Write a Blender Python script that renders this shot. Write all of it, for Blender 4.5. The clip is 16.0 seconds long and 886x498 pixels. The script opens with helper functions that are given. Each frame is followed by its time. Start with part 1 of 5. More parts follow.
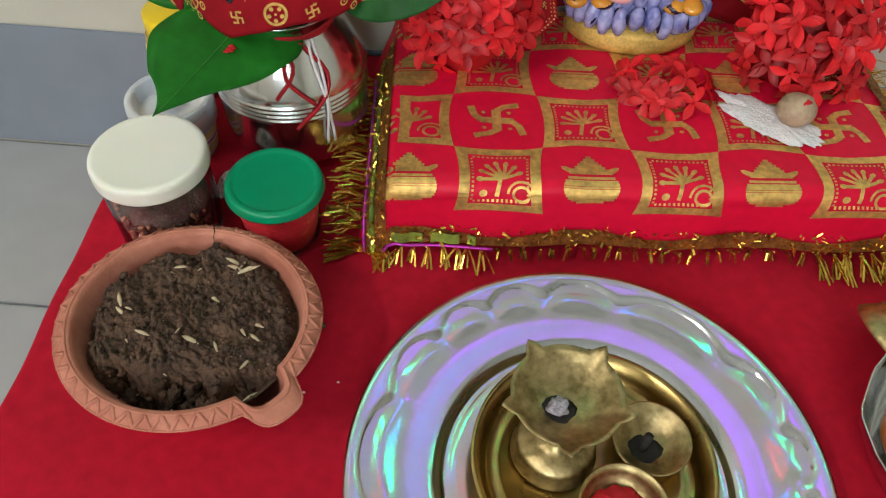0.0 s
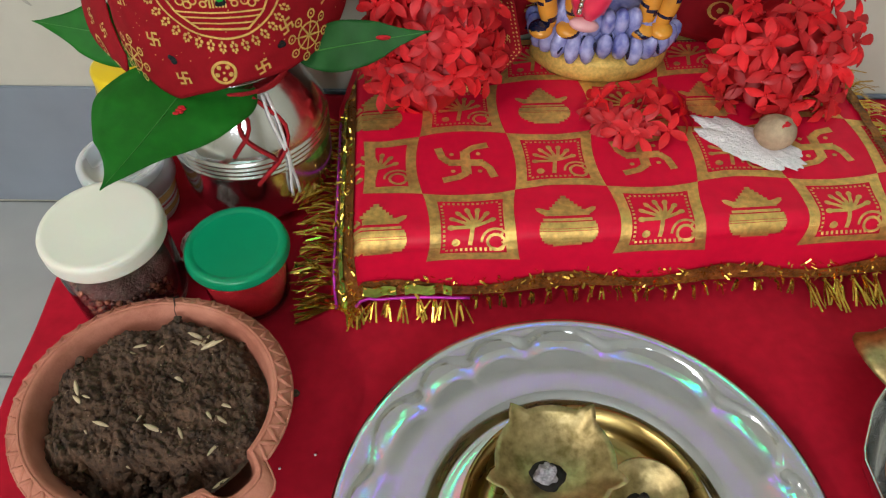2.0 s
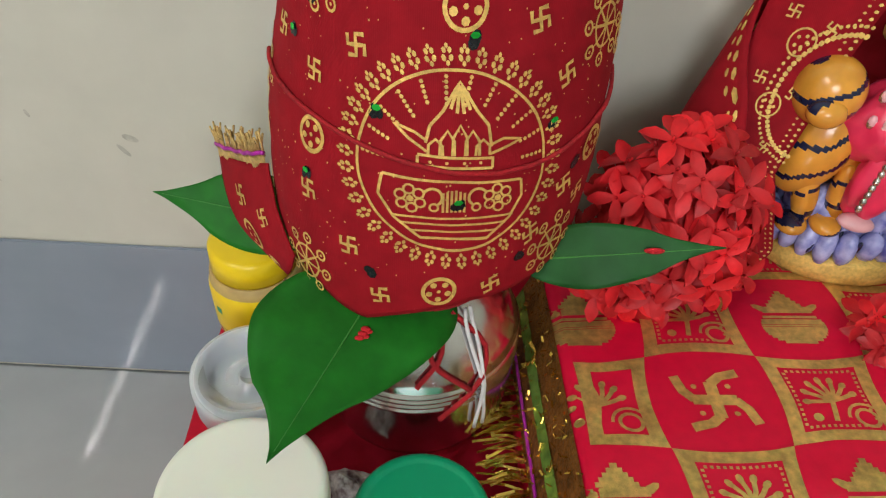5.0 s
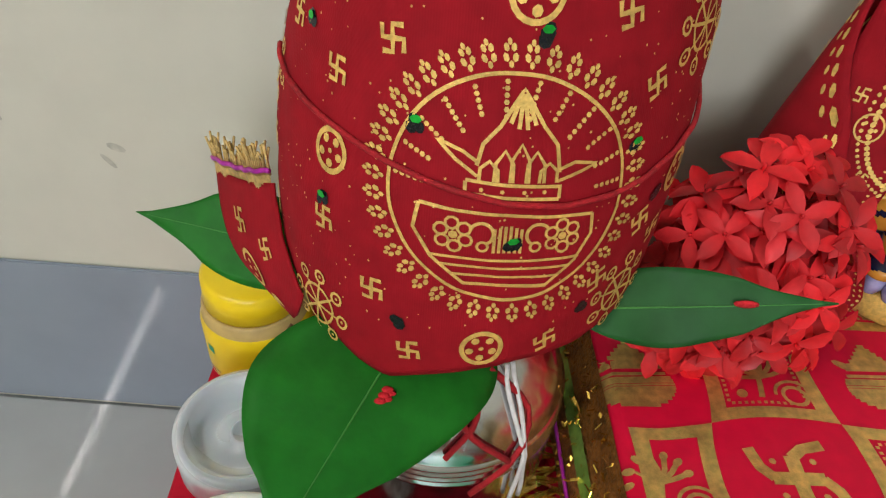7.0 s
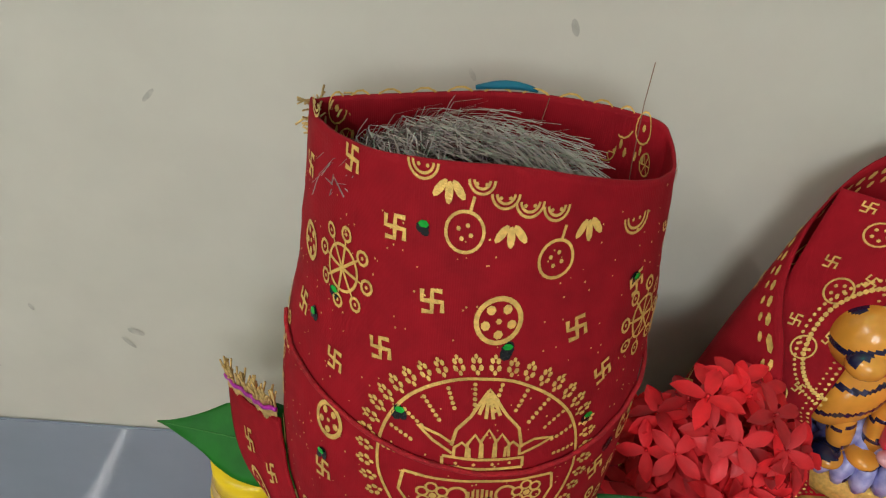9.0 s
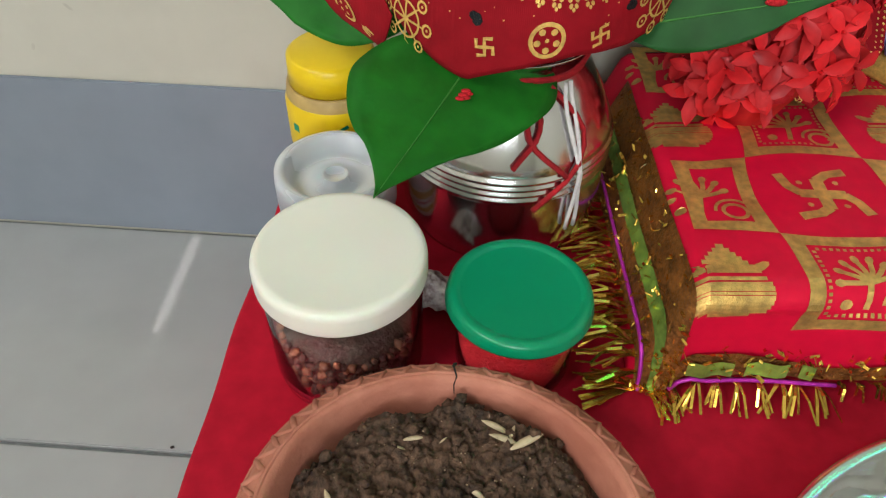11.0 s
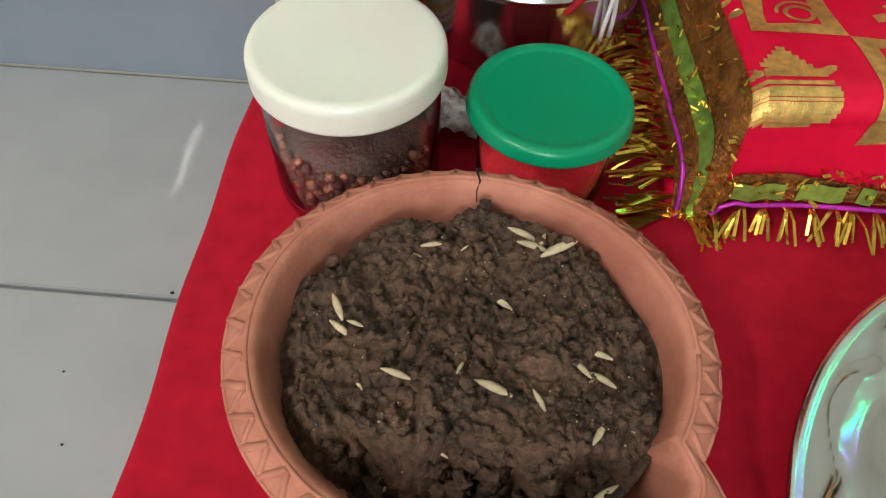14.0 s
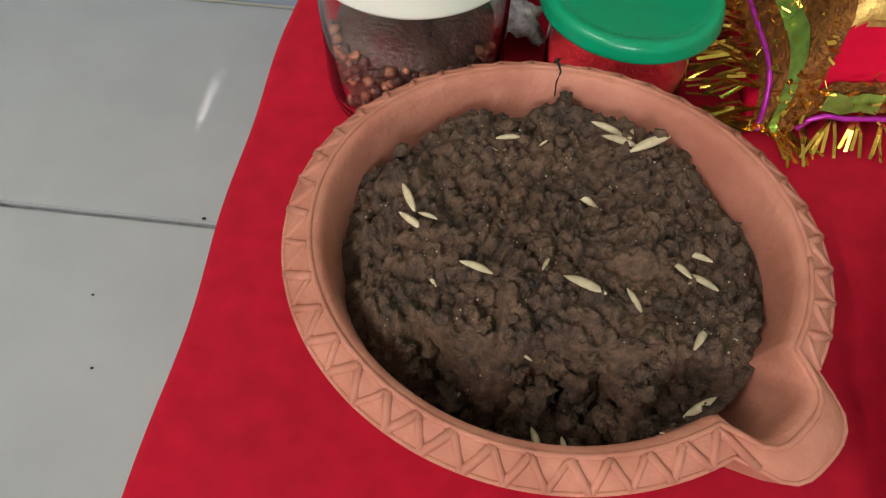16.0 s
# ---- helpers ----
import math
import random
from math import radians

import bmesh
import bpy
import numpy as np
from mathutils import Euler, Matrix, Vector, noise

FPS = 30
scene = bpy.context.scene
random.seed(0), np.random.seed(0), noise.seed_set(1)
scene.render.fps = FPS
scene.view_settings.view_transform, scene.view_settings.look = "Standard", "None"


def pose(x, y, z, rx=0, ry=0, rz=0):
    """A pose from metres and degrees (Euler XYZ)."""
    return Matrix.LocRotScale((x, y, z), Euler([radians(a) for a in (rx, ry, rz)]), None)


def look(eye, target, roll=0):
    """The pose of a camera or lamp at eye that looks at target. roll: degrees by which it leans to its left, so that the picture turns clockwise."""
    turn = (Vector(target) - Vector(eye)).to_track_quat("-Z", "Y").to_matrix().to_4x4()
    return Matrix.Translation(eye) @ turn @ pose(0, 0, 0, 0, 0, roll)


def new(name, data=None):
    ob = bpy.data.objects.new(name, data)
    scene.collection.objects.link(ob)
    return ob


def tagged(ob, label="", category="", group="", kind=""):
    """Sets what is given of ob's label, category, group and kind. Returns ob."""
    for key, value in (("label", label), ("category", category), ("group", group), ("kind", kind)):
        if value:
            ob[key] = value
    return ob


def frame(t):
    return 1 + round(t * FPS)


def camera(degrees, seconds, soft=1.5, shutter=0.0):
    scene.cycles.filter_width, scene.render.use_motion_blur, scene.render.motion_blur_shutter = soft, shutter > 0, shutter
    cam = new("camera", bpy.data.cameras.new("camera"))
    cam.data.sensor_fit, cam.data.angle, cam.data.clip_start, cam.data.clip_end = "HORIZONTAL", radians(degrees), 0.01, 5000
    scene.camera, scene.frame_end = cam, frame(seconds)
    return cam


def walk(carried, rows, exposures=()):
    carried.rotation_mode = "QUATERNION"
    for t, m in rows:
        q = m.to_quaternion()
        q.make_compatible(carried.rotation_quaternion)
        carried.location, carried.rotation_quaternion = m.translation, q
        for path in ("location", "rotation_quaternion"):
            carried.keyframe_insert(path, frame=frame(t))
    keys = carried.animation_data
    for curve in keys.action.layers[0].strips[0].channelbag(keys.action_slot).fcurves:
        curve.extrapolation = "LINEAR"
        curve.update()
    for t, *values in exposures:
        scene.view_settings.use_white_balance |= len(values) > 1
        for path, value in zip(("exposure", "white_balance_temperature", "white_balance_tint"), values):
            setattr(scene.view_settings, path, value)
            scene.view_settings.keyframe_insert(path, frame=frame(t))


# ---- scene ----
cam = camera(62.1, 16.0, soft=1.2)
PATH = [
    (0, (0.013, 0.07, 0.375), (-0.042, 1.328, -1.178), 2.6),
    (0.5, (0.045, 0.046, 0.361), (-0.014, 1.277, -1.214), 0.8),
    (1, (0.031, 0.057, 0.348), (-0.012, 1.269, -1.242), 0.5),
    (1.5, (0.034, 0.084, 0.36), (-0.02, 1.295, -1.23), -0.1),
    (2, (0.022, 0.106, 0.378), (-0.011, 1.372, -1.17), -0.4),
    (2.5, (0.002, 0.117, 0.366), (-0.01, 1.409, -1.16), 0.3),
    (3, (-0.019, 0.126, 0.37), (-0.033, 1.462, -1.118), 0.9),
    (3.5, (-0.036, 0.128, 0.383), (-0.048, 1.506, -1.066), 1.6),
    (4, (-0.079, 0.182, 0.373), (-0.086, 1.598, -1.039), 2.4),
    (4.5, (-0.099, 0.227, 0.351), (-0.122, 1.66, -1.043), 2.2),
    (4.7, (-0.1, 0.227, 0.347), (-0.117, 1.674, -1.034), 2.3),
    (6.8, (-0.118, 0.278, 0.307), (-0.096, 1.754, -1.042), 4.5),
    (7, (-0.117, 0.276, 0.31), (-0.125, 1.76, -1.031), 4.2),
    (7.5, (-0.112, 0.299, 0.366), (-0.092, 1.838, -0.911), 4.5),
    (8, (-0.114, 0.311, 0.392), (-0.106, 1.888, -0.838), 4.2),
    (8.2, (-0.116, 0.309, 0.393), (-0.109, 1.893, -0.828), 4.2),
    (10.5, (-0.112, 0.211, 0.327), (-0.199, 1.671, -1.037), 1.4),
    (11, (-0.127, 0.179, 0.273), (-0.203, 1.574, -1.158), 1.3),
    (11.5, (-0.141, 0.178, 0.216), (-0.217, 1.479, -1.301), 1.2),
    (12, (-0.14, 0.173, 0.204), (-0.207, 1.386, -1.385), 1.5),
    (12.5, (-0.141, 0.175, 0.203), (-0.208, 1.368, -1.4), 1.8),
    (13, (-0.141, 0.175, 0.205), (-0.21, 1.367, -1.4), 1.9),
    (13.5, (-0.139, 0.18, 0.215), (-0.21, 1.363, -1.396), 1.9),
    (14, (-0.131, 0.174, 0.227), (-0.203, 1.36, -1.382), 1.7),
    (14.5, (-0.141, 0.172, 0.232), (-0.213, 1.348, -1.384), 2.0),
    (15, (-0.147, 0.172, 0.228), (-0.24, 1.35, -1.385), 1.2),
    (15.5, (-0.143, 0.166, 0.206), (-0.231, 1.311, -1.431), 1.6),
    (16, (-0.148, 0.167, 0.199), (-0.241, 1.277, -1.462), 2.0),
]
walk(cam, [(t, look(eye, target, roll)) for t, eye, target, roll in PATH],
     exposures=[(0.0, 0.0), (2.0, 0.0), (3.5, 0.05), (4.7, 0.0), (7.0, 0.05), (7.5, 0.15), (8.0, -0.2), (8.2, -0.2), (10.5, 0.03), (11.5, 0.15), (13.0, 0.2), (16.0, 0.18)])

# ---------------------------------------------------------------- world and light
world = bpy.data.worlds.new("world")
scene.world = world
world.use_nodes = True
sky = world.node_tree.nodes.new("ShaderNodeTexSky")
sky.sky_type = "NISHITA"
sky.sun_disc = False
sky.sun_elevation, sky.sun_rotation = radians(29), radians(164)
world.node_tree.links.new(sky.outputs[0], world.node_tree.nodes["Background"].inputs[0])
world.node_tree.nodes["Background"].inputs[1].default_value = 0.1


def lamp(name, kind, m, energy, color=(1, 1, 1), **kw):
    data = bpy.data.lights.new(name, kind)
    data.energy, data.color = energy, color
    if kind == "AREA":
        data.shape, data.size, data.size_y = "RECTANGLE", kw["size"], kw["size_y"]
    ob = new(name, data)
    ob.matrix_world = m
    return ob


FLOOR_Z = -0.137
WALL_Y = 0.5825
# added fill lamp, no known source: brightens the altar from the front
lamp("front_fill_light", "AREA", look((-0.15, -2.24, 1.35), (-0.05, 0.35, 0.0)), 33, (0.89, 0.96, 1.0), size=1.0, size_y=0.95)
# the lit tube on the ceiling: the polished skirting and tiles mirror it as a thin streak
lamp("tube_light_glow", "AREA", look((-1.66, -1.26, 2.368), (-1.66, -1.26, 0)), 36, (1.0, 0.98, 0.96), size=0.026, size_y=1.2)

# ---------------------------------------------------------------- materials


def material(name, color, rough=0.6, metal=0.0, vary=0.25, scale=60.0, bump=0.0, bump_scale=None, color2=None, trans=0.0, coat=0.0,
             sheen=0.0, alpha=1.0, ior=1.45, detail=4.0, random_tint=0.0, coarse=None, subsurface=0.0):
    m = bpy.data.materials.new(name)
    m.use_nodes = True
    nt = m.node_tree
    b = nt.nodes["Principled BSDF"]
    tc = nt.nodes.new("ShaderNodeTexCoord")

    def tex(s, d=detail):
        n = nt.nodes.new("ShaderNodeTexNoise")
        n.inputs["Scale"].default_value, n.inputs["Detail"].default_value = s, d
        nt.links.new(tc.outputs["Object"], n.inputs["Vector"])
        return n

    fine, wide = tex(scale), tex(coarse or scale / 7)
    mix = nt.nodes.new("ShaderNodeMath")
    mix.operation = "ADD"
    nt.links.new(fine.outputs[0], mix.inputs[0])
    nt.links.new(wide.outputs[0], mix.inputs[1])
    ramp = nt.nodes.new("ShaderNodeValToRGB")
    c2 = color2 or tuple(max(0, c * (1 - vary)) for c in color)
    c1 = tuple(min(1, c * (1 + vary * 0.5)) for c in color)
    ramp.color_ramp.elements[0].position, ramp.color_ramp.elements[1].position = 0.36, 0.64
    ramp.color_ramp.elements[0].color, ramp.color_ramp.elements[1].color = (*c2, 1), (*c1, 1)
    half = nt.nodes.new("ShaderNodeMath")
    half.operation = "MULTIPLY"
    half.inputs[1].default_value = 0.5
    nt.links.new(mix.outputs[0], half.inputs[0])
    nt.links.new(half.outputs[0], ramp.inputs[0])
    out = ramp.outputs[0]
    if random_tint:
        info = nt.nodes.new("ShaderNodeObjectInfo")
        hsv = nt.nodes.new("ShaderNodeHueSaturation")
        rng = nt.nodes.new("ShaderNodeMapRange")
        rng.inputs["To Min"].default_value, rng.inputs["To Max"].default_value = 1 - random_tint, 1 + random_tint
        nt.links.new(info.outputs["Random"], rng.inputs["Value"])
        nt.links.new(rng.outputs[0], hsv.inputs["Value"])
        nt.links.new(out, hsv.inputs["Color"])
        out = hsv.outputs[0]
    nt.links.new(out, b.inputs["Base Color"])
    rr = nt.nodes.new("ShaderNodeMapRange")
    rr.inputs["To Min"].default_value, rr.inputs["To Max"].default_value = rough * 0.8, min(1, rough * 1.2)
    nt.links.new(wide.outputs[0], rr.inputs["Value"])
    nt.links.new(rr.outputs[0], b.inputs["Roughness"])
    b.inputs["Metallic"].default_value = metal
    b.inputs["Transmission Weight"].default_value = trans
    b.inputs["Coat Weight"].default_value = coat
    b.inputs["Sheen Weight"].default_value = sheen
    b.inputs["Alpha"].default_value = alpha
    b.inputs["IOR"].default_value = ior
    b.inputs["Subsurface Weight"].default_value = subsurface
    if subsurface:
        b.inputs["Subsurface Scale"].default_value = 0.004
    if bump:
        bt = tex(bump_scale or scale * 2, 6)
        bn = nt.nodes.new("ShaderNodeBump")
        bn.inputs["Strength"].default_value, bn.inputs["Distance"].default_value = bump, 0.001
        nt.links.new(bt.outputs[0], bn.inputs["Height"])
        nt.links.new(bn.outputs[0], b.inputs["Normal"])
    return m


def weave(name, color, rough=0.85, threads=900.0, strength=0.25, sheen=0.15, vary=0.2):
    m = material(name, color, rough, vary=vary, scale=120, coarse=9, sheen=sheen)
    nt = m.node_tree
    nt.nodes["Principled BSDF"].inputs["Specular IOR Level"].default_value = 0.2
    tc = nt.nodes.new("ShaderNodeTexCoord")
    add = nt.nodes.new("ShaderNodeMath")
    for i, axis in enumerate("XZ"):
        w = nt.nodes.new("ShaderNodeTexWave")
        w.bands_direction = "X" if axis == "X" else "Y"
        w.inputs["Scale"].default_value, w.inputs["Distortion"].default_value = threads / 6, 1.5
        nt.links.new(tc.outputs["Object"], w.inputs["Vector"])
        nt.links.new(w.outputs[1], add.inputs[i])
    bn = nt.nodes.new("ShaderNodeBump")
    bn.inputs["Strength"].default_value, bn.inputs["Distance"].default_value = strength, 0.0004
    nt.links.new(add.outputs[0], bn.inputs["Height"])
    nt.links.new(bn.outputs[0], nt.nodes["Principled BSDF"].inputs["Normal"])
    return m


def glow(name, color, strength):
    m = bpy.data.materials.new(name)
    m.use_nodes = True
    b = m.node_tree.nodes["Principled BSDF"]
    b.inputs["Base Color"].default_value = (*color, 1)
    b.inputs["Emission Color"].default_value = (*color, 1)
    b.inputs["Emission Strength"].default_value = strength
    return m


M_WALL = material("cream_paint", (0.56, 0.542, 0.46), 0.55, vary=0.06, scale=30, coarse=3, bump=0.15, bump_scale=90)
M_SKIRT = material("grey_stone", (0.23, 0.262, 0.31), 0.025, vary=0.08, scale=25, coarse=4)
M_FLOOR = material("white_tile", (0.36, 0.367, 0.37), 0.04, vary=0.07, scale=22, coarse=5)
M_GROUT = material("grout", (0.22, 0.24, 0.25), 0.9, scale=200)
M_CEIL = material("ceiling_paint", (0.8, 0.8, 0.78), 0.9, vary=0.04)
M_WOOD = material("dark_wood", (0.16, 0.08, 0.04), 0.5, vary=0.4, scale=40, bump=0.2)
M_RED = weave("red_cotton", (0.46, 0.006, 0.024), 0.9, sheen=0.0, strength=0.05, threads=3000)
M_BROCADE = weave("brocade_red", (0.70, 0.006, 0.040), 0.4, sheen=0.0, vary=0.12, strength=0.05, threads=3000)
M_MAROON = weave("maroon_cotton", (0.30, 0.005, 0.012), 0.8, threads=2600, strength=0.12, sheen=0.0)
M_GOLDP = material("gold_print", (0.78, 0.50, 0.13), 0.38, metal=0.25, vary=0.35, scale=500, bump=0.4, bump_scale=1500)
M_GOLDB = material("gold_zari", (0.80, 0.50, 0.15), 0.34, metal=0.65, vary=0.4, scale=260, coarse=45, bump=0.35, bump_scale=1400)
M_TINSEL = material("gold_tinsel", (0.80, 0.50, 0.09), 0.22, metal=0.95, vary=0.4, scale=300)
M_GREENF = material("green_foil", (0.35, 0.62, 0.12), 0.22, metal=0.6, vary=0.5, scale=220)
M_PURPLEF = material("magenta_thread", (0.55, 0.03, 0.45), 0.35, metal=0.3, vary=0.4, scale=300)
M_LACE = material("dark_gold_lace", (0.34, 0.13, 0.03), 0.4, metal=0.55, vary=0.7, scale=420, coarse=90, bump=0.9, bump_scale=900)
M_CLAY = material("terracotta", (0.50, 0.20, 0.135), 0.8, vary=0.22, scale=90, coarse=14, bump=0.35, bump_scale=500, color2=(0.40, 0.135, 0.085))
M_SOIL = material("moist_soil", (0.112, 0.060, 0.035), 0.75, vary=0.75, scale=420, coarse=70, bump=1.0, bump_scale=1100, detail=8)
M_SEED = material("barley_husk", (0.62, 0.49, 0.31), 0.55, vary=0.3, scale=400, random_tint=0.2)
M_WHITE = material("white_plastic", (0.80, 0.79, 0.70), 0.32, vary=0.04, scale=20, subsurface=0.15)
M_GREEN = material("green_plastic", (0.0, 0.28, 0.125), 0.3, vary=0.12, scale=20)
M_YELLOW = material("yellow_plastic", (0.80, 0.55, 0.01), 0.3, vary=0.12, scale=40)
M_TAN = material("tan_label", (0.50, 0.34, 0.12), 0.5, vary=0.3, scale=90)
M_FROST = material("frosted_plastic", (0.66, 0.70, 0.76), 0.3, vary=0.06, scale=40, trans=0.4, subsurface=0.1)
M_CLEAR = material("clear_plastic", (0.95, 0.96, 0.95), 0.06, vary=0.02, trans=1.0, ior=1.3)
M_RAISIN = material("dried_cloves", (0.050, 0.034, 0.024), 0.5, vary=0.7, scale=300, coarse=110, color2=(0.07, 0.016, 0.014), bump=1.0)
M_BERRY = material("dried_berries", (0.30, 0.11, 0.06), 0.5, vary=0.5, scale=300, random_tint=0.3)
M_KUMKUM = material("vermilion_powder", (0.62, 0.012, 0.022), 0.95, vary=0.25, scale=400, bump=0.8, bump_scale=900)
M_STEEL = material("steel", (0.72, 0.72, 0.73), 0.16, metal=1.0, vary=0.06, scale=60)
M_PLATE = material("polished_steel", (0.60, 0.61, 0.635), 0.15, metal=1.0, vary=0.05, scale=80)
M_BRASS = material("brass", (0.42, 0.29, 0.10), 0.28, metal=1.0, vary=0.35, scale=90, coarse=25, color2=(0.30, 0.21, 0.08))
M_BRASS2 = material("pale_brass", (0.44, 0.34, 0.17), 0.42, metal=1.0, vary=0.5, scale=220, coarse=45, color2=(0.20, 0.15, 0.06), bump=0.2, bump_scale=300)
M_SOOT = material("soot", (0.02, 0.016, 0.014), 0.9, vary=0.4, scale=300)
M_ASH = material("burnt_wick", (0.42, 0.38, 0.42), 0.95, vary=0.5, scale=700, bump=1.0)
M_LEAF = material("mango_leaf", (0.010, 0.140, 0.010), 0.55, vary=0.3, scale=80, coarse=18, bump=0.2, bump_scale=200)
M_VEIN = material("leaf_vein", (0.05, 0.22, 0.035), 0.5, vary=0.2)
M_LEAF2 = material("grey_green_leaf", (0.016, 0.095, 0.020), 0.55, vary=0.3, scale=80, coarse=18)
for leaf_mat in (M_LEAF, M_LEAF2):
    leaf_mat.node_tree.nodes["Principled BSDF"].inputs["Specular IOR Level"].default_value = 0.25
M_PETAL = material("red_petal", (0.66, 0.008, 0.014), 0.65, vary=0.2, scale=200, random_tint=0.3)
M_PETALD = material("deep_red_petal", (0.52, 0.010, 0.016), 0.5, vary=0.25, scale=200, random_tint=0.3)
M_THREAD = material("red_thread", (0.42, 0.008, 0.015), 0.85, vary=0.4, scale=500, bump=0.6)
M_COTTON = material("white_cotton", (0.78, 0.74, 0.74), 0.95, vary=0.2, scale=400, bump=0.8)
M_RICE = material("rice_flour", (0.80, 0.74, 0.76), 0.95, vary=0.15, scale=500, bump=1.0, bump_scale=700)
M_NUT = material("betel_nut", (0.42, 0.30, 0.20), 0.65, vary=0.4, scale=200, bump=0.5)
M_HUSK = material("coconut_fibre", (0.36, 0.29, 0.26), 0.8, vary=0.4, scale=300)
M_HUSKD = material("coconut_husk", (0.10, 0.065, 0.045), 0.9, vary=0.5, scale=200, bump=1.0)
M_BLUE = material("teal_thread", (0.0, 0.14, 0.22), 0.7, vary=0.3)
M_STONE = material("dark_sequin", (0.012, 0.014, 0.016), 0.2, vary=0.6, scale=600)
M_GEM = material("green_sequin", (0.02, 0.55, 0.06), 0.15, metal=0.5, vary=0.4, scale=500)
M_STEM = material("dry_stalk", (0.22, 0.11, 0.06), 0.8, vary=0.4)
M_APPLE = material("apple_skin", (0.72, 0.36, 0.09), 0.35, vary=0.3, scale=70, coarse=22, color2=(0.58, 0.12, 0.045), coat=0.3)
M_ORANGE = material("orange_glaze", (0.75, 0.32, 0.04), 0.25, vary=0.25, scale=90, coat=0.5)
M_SKYB = material("pale_blue_glaze", (0.42, 0.42, 0.68), 0.25, vary=0.35, scale=150, coarse=60, coat=0.5, color2=(0.10, 0.12, 0.42))
M_NAVY = material("navy_glaze", (0.012, 0.015, 0.05), 0.25, vary=0.3, coat=0.5)
M_PINKG = material("pink_glaze", (0.80, 0.035, 0.10), 0.28, vary=0.2, scale=90, coat=0.5)
M_SKINP = material("pale_pink_glaze", (0.80, 0.42, 0.45), 0.28, vary=0.15, scale=90, coat=0.5)
M_SILVER = material("silver_trim", (0.70, 0.68, 0.62), 0.25, metal=0.9, vary=0.3, scale=300)
M_EMERALD = material("green_glaze", (0.0, 0.38, 0.05), 0.25, vary=0.2, coat=0.5)
M_LABELG = material("green_label", (0.0, 0.28, 0.16), 0.4, vary=0.1)
M_LABELR = material("red_label", (0.45, 0.03, 0.09), 0.4, vary=0.3, scale=300)
M_SPECK = material("dark_speck", (0.03, 0.02, 0.018), 0.9, vary=0.3)

# ---------------------------------------------------------------- mesh helpers


def finish(name, bm, mats, smooth=True):
    me = bpy.data.meshes.new(name)
    bm.normal_update()
    bm.to_mesh(me)
    bm.free()
    for m in (mats if isinstance(mats, (list, tuple)) else [mats]):
        me.materials.append(m)
    if smooth:
        me.polygons.foreach_set("use_smooth", [True] * len(me.polygons))
    return me


def thing(name, bm, mats, label, category, kind="", group="", smooth=True):
    ob = new(name, finish(name, bm, mats, smooth))
    return tagged(ob, label, category, group, kind)


def holder(name, label, category, at=(0, 0, 0), group=""):
    ob = new(name)
    ob.location = at
    return tagged(ob, label, category, group)


def part(name, bm, mats, parent, label="", smooth=True):
    ob = new(name, finish(name, bm, mats, smooth))
    ob.parent = parent
    up = parent
    off = Vector((0, 0, 0))
    while up:
        off += up.location
        up = up.parent
    ob.matrix_parent_inverse = Matrix.Translation(-off)
    if label:
        tagged(ob, label)
    return ob


def lathe(bm, prof, n=48, c=(0, 0, 0), wob=None, mat=0, close=False):
    """prof: (r, z) pairs; a tiny r closes the end."""
    rings = []
    for r, z in prof:
        ring = []
        for i in range(n):
            a = 2 * math.pi * i / n
            k, dz = wob(a, r, z) if wob else (1.0, 0.0)
            ring.append(bm.verts.new((c[0] + r * k * math.cos(a), c[1] + r * k * math.sin(a), c[2] + z + dz)))
        rings.append(ring)
    if close:
        rings.append(rings[0])
    for a, b in zip(rings, rings[1:]):
        for i in range(n):
            f = bm.faces.new((a[i], a[(i + 1) % n], b[(i + 1) % n], b[i]))
            f.material_index = mat
    for k, ring in ((0, rings[0]), (-1, rings[-1])):
        if prof[k][0] <= 0.0005 and not close:
            bm.faces.new(ring[::-1] if k == 0 else ring).material_index = mat
    return rings


def box(bm, lo, hi, bevel=0.0, mat=0):
    m = Matrix.Translation([(a + b) / 2 for a, b in zip(lo, hi)]) @ Matrix.Diagonal([b - a for a, b in zip(lo, hi)] + [1])
    r = bmesh.ops.create_cube(bm, size=1, matrix=m)
    fs = {f for v in r["verts"] for f in v.link_faces}
    for f in fs:
        f.material_index = mat
    if bevel:
        bmesh.ops.bevel(bm, geom=list({e for f in fs for e in f.edges}), offset=bevel, segments=2, affect="EDGES")


def tube(bm, pts, r, n=6, mat=0):
    pts = [Vector(p) for p in pts]
    rings = []
    for i, p in enumerate(pts):
        d = (pts[min(i + 1, len(pts) - 1)] - pts[max(i - 1, 0)]).normalized()
        s = d.cross(Vector((0.3, 0.2, 1)) if abs(d.z) < 0.9 else Vector((1, 0, 0))).normalized()
        q = d.cross(s)
        rr = r(i / (len(pts) - 1)) if callable(r) else r
        rings.append([bm.verts.new(p + rr * (math.cos(2 * math.pi * k / n) * s + math.sin(2 * math.pi * k / n) * q)) for k in range(n)])
    for a, b in zip(rings, rings[1:]):
        for k in range(n):
            bm.faces.new((a[k], a[(k + 1) % n], b[(k + 1) % n], b[k])).material_index = mat
    for ring in (rings[0][::-1], rings[-1]):
        bm.faces.new(ring).material_index = mat


